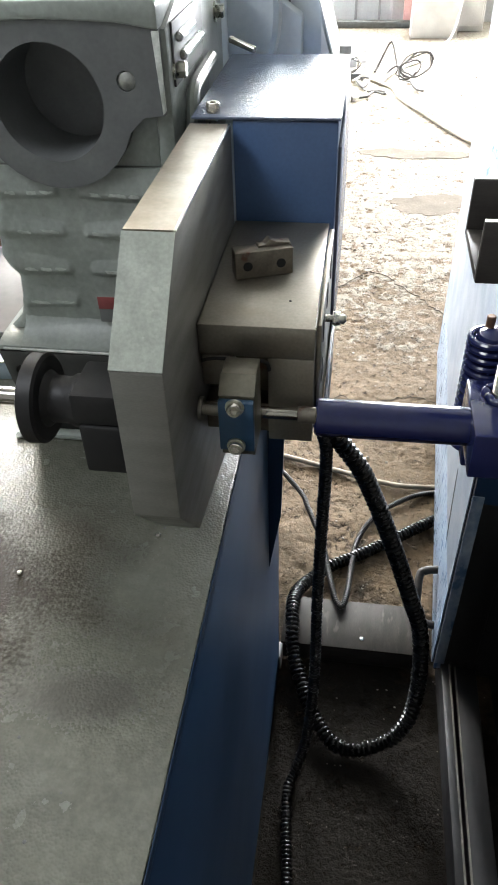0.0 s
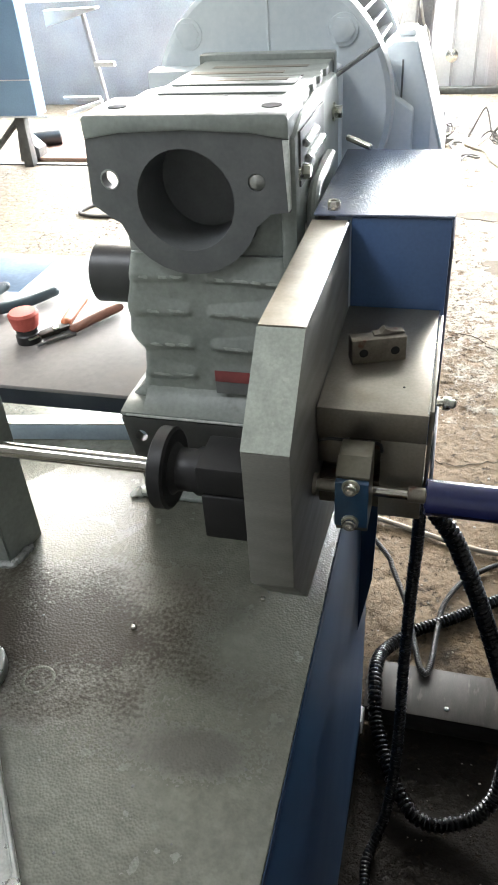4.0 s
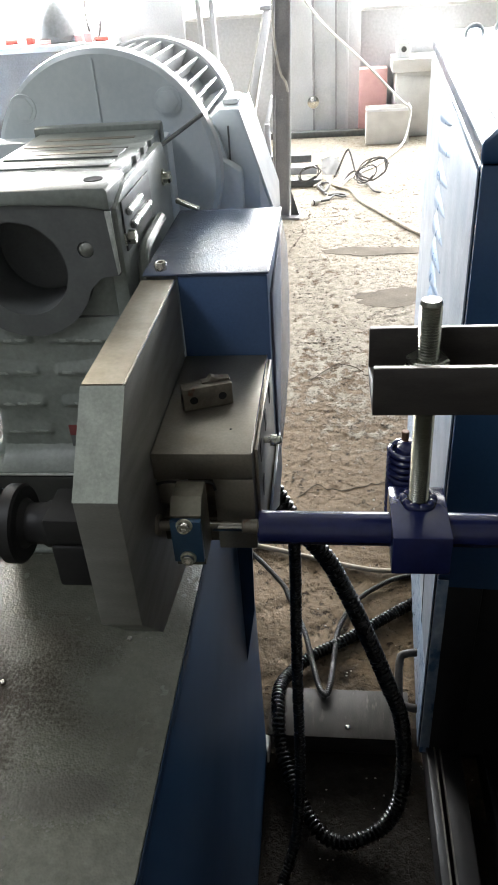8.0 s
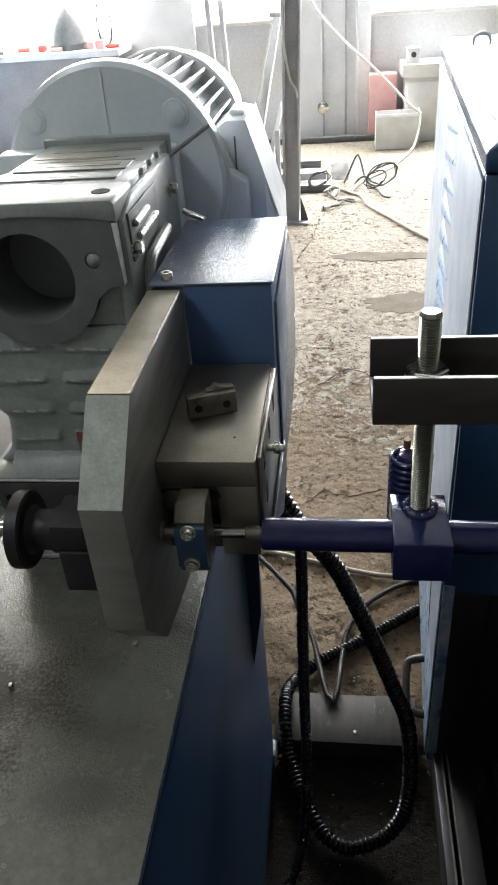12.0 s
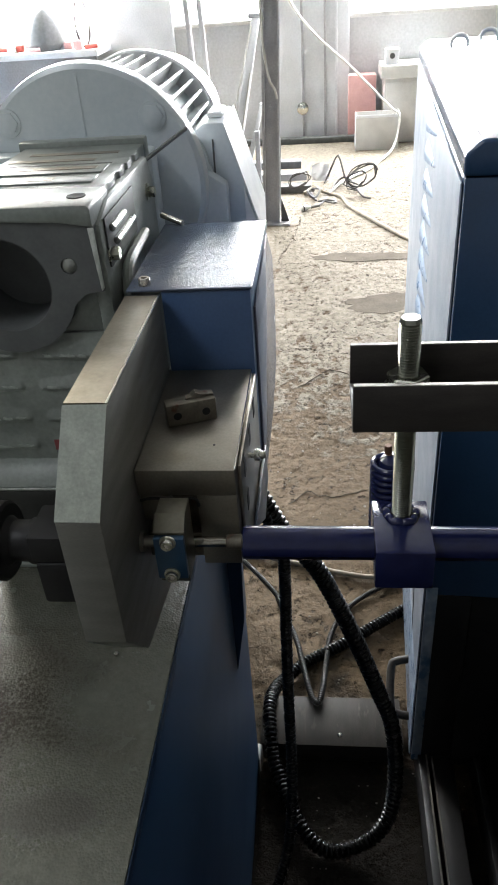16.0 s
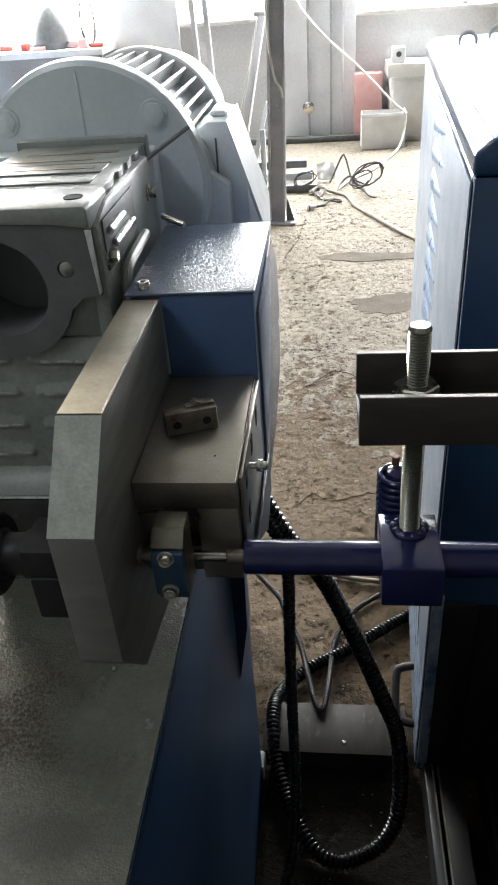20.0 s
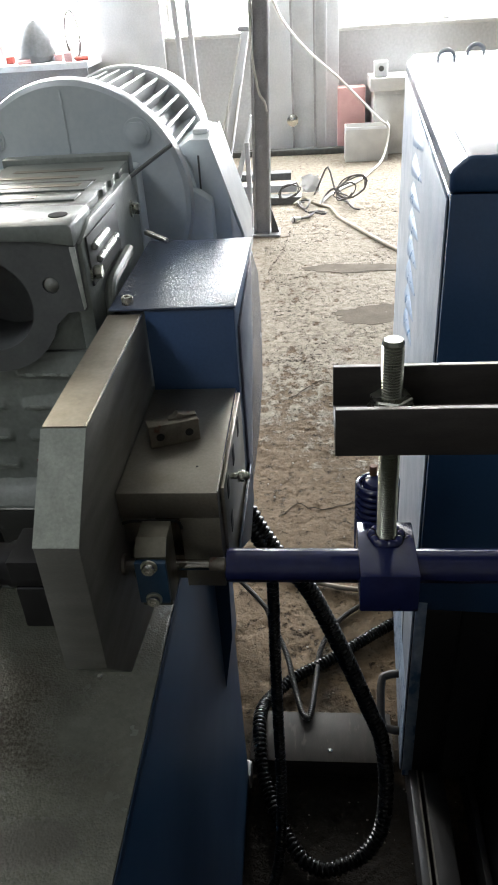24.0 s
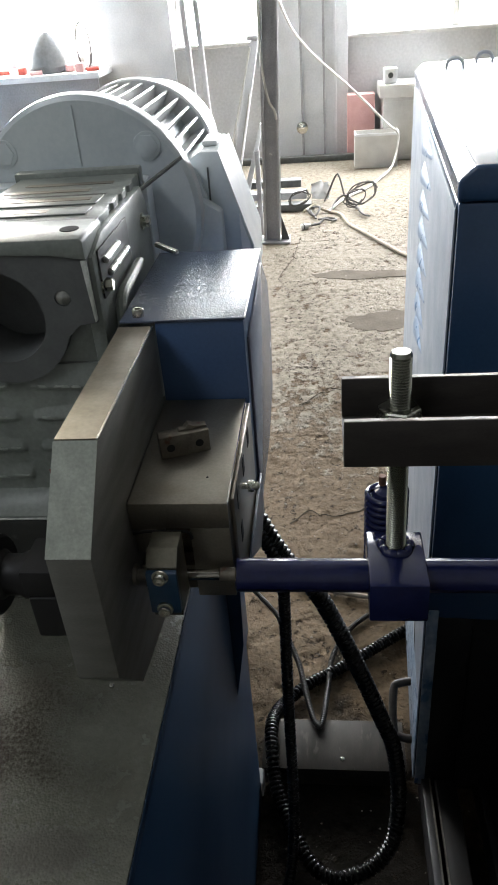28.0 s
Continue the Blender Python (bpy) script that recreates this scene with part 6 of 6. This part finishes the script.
for i in range(46):
    x, y = -4.6 + i * 0.0555 + rng.uniform(-0.03, 0.03), rng.uniform(7.62, 7.95)
    k = rng.choice("bcr")
    h = rng.uniform(0.05, 0.2)
    m = rng.choice((M_OFFWHITE, M_PALERED, M_RED, M_BORE, M_LIGHTPOLE, M_LIGHTPOLE, M_POST, M_RED))
    if k == "b":
        bm = box(x - 0.04, x + 0.04, y - 0.04, y + 0.04, 1.0305, 1.0305 + h, 0.006)
        lab, cat = "small box of parts on the workbench", "box"
    elif k == "c":
        bm = lathe((x, y, 1.0305), (0, 0, 1), [(0, 0.03), (h * 0.7, 0.03), (h * 0.85, 0.015), (h, 0.015)], 14)
        lab, cat = "small bottle standing on the workbench", "bottle"
    else:
        bm = cyl((x - 0.06, y, 1.0505), (x + 0.06, y + 0.04, 1.0505), 0.02, 12, 0.003)
        lab, cat = "short tube lying on the workbench", "tube"
    thing({"b": "parts_box", "c": "bottle", "r": "tube"}[k], bm, m, (x, y, 1.0305), lab, cat, "clutter on the workbench")

bag = lathe((-2.62, 7.85, 1.0305), (0, 0, 1), [(0, 0.17), (0.06, 0.2), (0.2, 0.17), (0.32, 0.09), (0.36, 0.05), (0.38, 0.0)], 22)
for v in bag.verts:
    v.co += Vector((0.03, 0.02, 0.02)) * noise.noise(v.co * 9)
thing("tool_bag", bag, M_BORE, (-2.62, 7.85, 1.0305), "slumped dark cloth bag on the workbench", "bag")
ring = [Vector((-2.2 + 0.07 * math.cos(t), 7.8, 1.25 + 0.21 * math.sin(t))) for t in np.linspace(0, 2 * math.pi, 40)]
thing("cable_hank", sweep(ring, 0.009, 8), M_DARKCABLE, (-2.2, 7.8, 1.03), "hank of dark cable standing on the workbench", "cable")

# blue machine standing further off
fm = root("blue_machine", (-3.6, 5.6, 0), "blue sheet metal machine on dark legs, haze in its pale colour", "machine")
housing = part("housing", box(-4.6, -3.12, 5.2, 5.36, 0.40, 2.1, 0.01), M_FARBLUE, fm)
part("lower_lip", box(-4.61, -3.03, 5.19, 5.2, 0.395, 0.408), M_LIGHTPOLE, housing, "bright lower lip")
part("seam", box(-4.55, -3.12, 5.193, 5.199, 0.66, 0.668), M_LIGHTPOLE, housing, "bright seam")
for x in (-4.4, -3.72, -3.32):
    part("leg", box(x - 0.04, x + 0.04, 5.25, 5.33, 0.0, 0.394, 0.004), M_DARKCAST, fm)
part("cross_brace", cyl((-3.7, 5.29, 0.05), (-3.36, 5.29, 0.35), 0.025, 10), M_DARKCAST, fm)
part("side_shelf", prism([(-3.035, 0.985), (-3.035, 1.095), (-2.60, 1.10), (-2.60, 1.088)], "y", 5.45, 5.52, 0.004), M_OFFWHITE, fm, "white tapered side shelf")
part("shelf_stay", cyl((-2.74, 5.5, 1.08), (-2.585, 5.5, 0.02), 0.02, 10), M_POST, fm)
part("stay_arm", box(-2.695, -2.525, 5.46, 5.50, 0.70, 0.735, 0.004), M_OFFWHITE, fm, "short white arm on the stay")
part("shelf_bar", box(-3.02, -2.70, 5.48, 5.52, 0.455, 0.485, 0.003), M_POST, fm)
part("shelf_bar", prism([(-3.02, 0.335), (-3.02, 0.37), (-2.70, 0.455), (-2.70, 0.425)], "y", 5.50, 5.54, 0.003), M_LIGHTPOLE, fm)
part("foot_block", prism([(-3.49, 0.0), (-3.47, 0.22), (-3.44, 0.22), (-3.30, 0.10), (-3.30, 0.0)], "y", 5.42, 5.56, 0.004), M_DARKCAST, fm, "dark foot block")
thing("reddish_board", box(-3.45, -2.2, 5.42, 6.2, 0.0, 0.03, 0.004), M_WOOD, (-2.8, 5.6, 0), "reddish wooden board lying on the floor", "board")
thing("dark_strip", box(-6.2, -2.0, 5.30, 5.335, 0.0, 0.012, 0.003), M_DARKCAST, (-4, 5.32, 0), "dark steel strip let into the floor", "floor strip")
thing("rubber_roll", join(cyl((-3.6, 5.72, 0.1), (-3.3, 5.86, 0.1), 0.07, 14, 0.01)), M_BLACK, (-3.45, 5.8, 0.03), "short black roll lying on the reddish board", "roll")
cable("dark_cable", [(-1.9, 4.25, 0.012), (-2.1, 4.12, 0.012), (-2.3, 4.12, 0.012), (-2.37, 4.2, 0.012), (-2.3, 4.35, 0.012), (-2.1, 4.42, 0.012), (-1.8, 4.40, 0.012)], 0.012, M_DARKCABLE, "short loop of dark hose on the floor")


# ---- floor details ----
def blob(name, cx, cy, rx, ry, seed, material, label, cat, h=0.0022):
    rg = random.Random(seed)
    ph = [rg.uniform(0, 6.28) for _ in range(9)]
    pts = []
    for i in range(120):
        a = 2 * math.pi * i / 120
        q = 1 + sum((0.16, 0.10, 0.06, 0.05, 0.03, 0.03, 0.02, 0.02, 0.02)[k] * math.sin((2, 3, 5, 7, 11, 13, 17, 19, 23)[k] * a + ph[k]) for k in range(9))
        pts.append((cx + rx * q * math.cos(a), cy + ry * q * math.sin(a)))
    return thing(name, prism(pts, "z", 0.0005, h), material, (cx, cy, 0), label, cat, kind="structure")


blob("floor_patch", 0.50, 3.55, 0.22, 0.13, 2, M_PATCH, "smooth dark cement patch in the floor", "floor patch")
blob("floor_patch", 0.42, 4.32, 0.30, 0.09, 7, M_PATCH, "long dark patch in the concrete", "floor patch")
crack = []
for pts in ([(-0.14, 4.25), (-0.10, 4.5), (-0.06, 4.7), (-0.03, 5.0), (-0.01, 5.2)], [(0.02, 1.72), (0.1, 1.78), (0.2, 1.75), (0.34, 1.8), (0.55, 1.74)], [(0.05, 2.6), (0.2, 2.75), (0.32, 2.62), (0.42, 2.5), (0.55, 2.3)]):
    run = spline([(x, y, 0.0016) for x, y in pts], 0.02)
    run = [p + Vector((rng.uniform(-0.012, 0.012), rng.uniform(-0.012, 0.012), 0)) for p in run]
    crack.append(sweep(run, 0.0020, 5))
thing("floor_cracks", join(*crack), M_PATCH, (0, 2, 0), "thin dark cracks in the concrete floor", "crack", kind="stuff")
rng = random.Random(21)
crumbs = bmesh.new()
for i in range(260):
    y = 0.3 + 4.2 * rng.random() ** 1.6
    x = rng.uniform(-0.05, 0.42 + 0.1 * y)
    r = rng.uniform(0.0012, 0.0055) * min(1.0, 0.3 + 0.5 * y)
    bmesh.ops.create_icosphere(crumbs, subdivisions=1, radius=r, matrix=Matrix.Translation((x, y, r * 0.3)) @ Matrix.Rotation(rng.uniform(0, 3), 4, "X") @ Matrix.Diagonal((1, rng.uniform(0.5, 1), 0.6, 1)))
thing("crumbs", crumbs, M_CRUMB, (0.2, 1.5, 0), "pale concrete crumbs and chips scattered on the floor", "debris", kind="stuff")
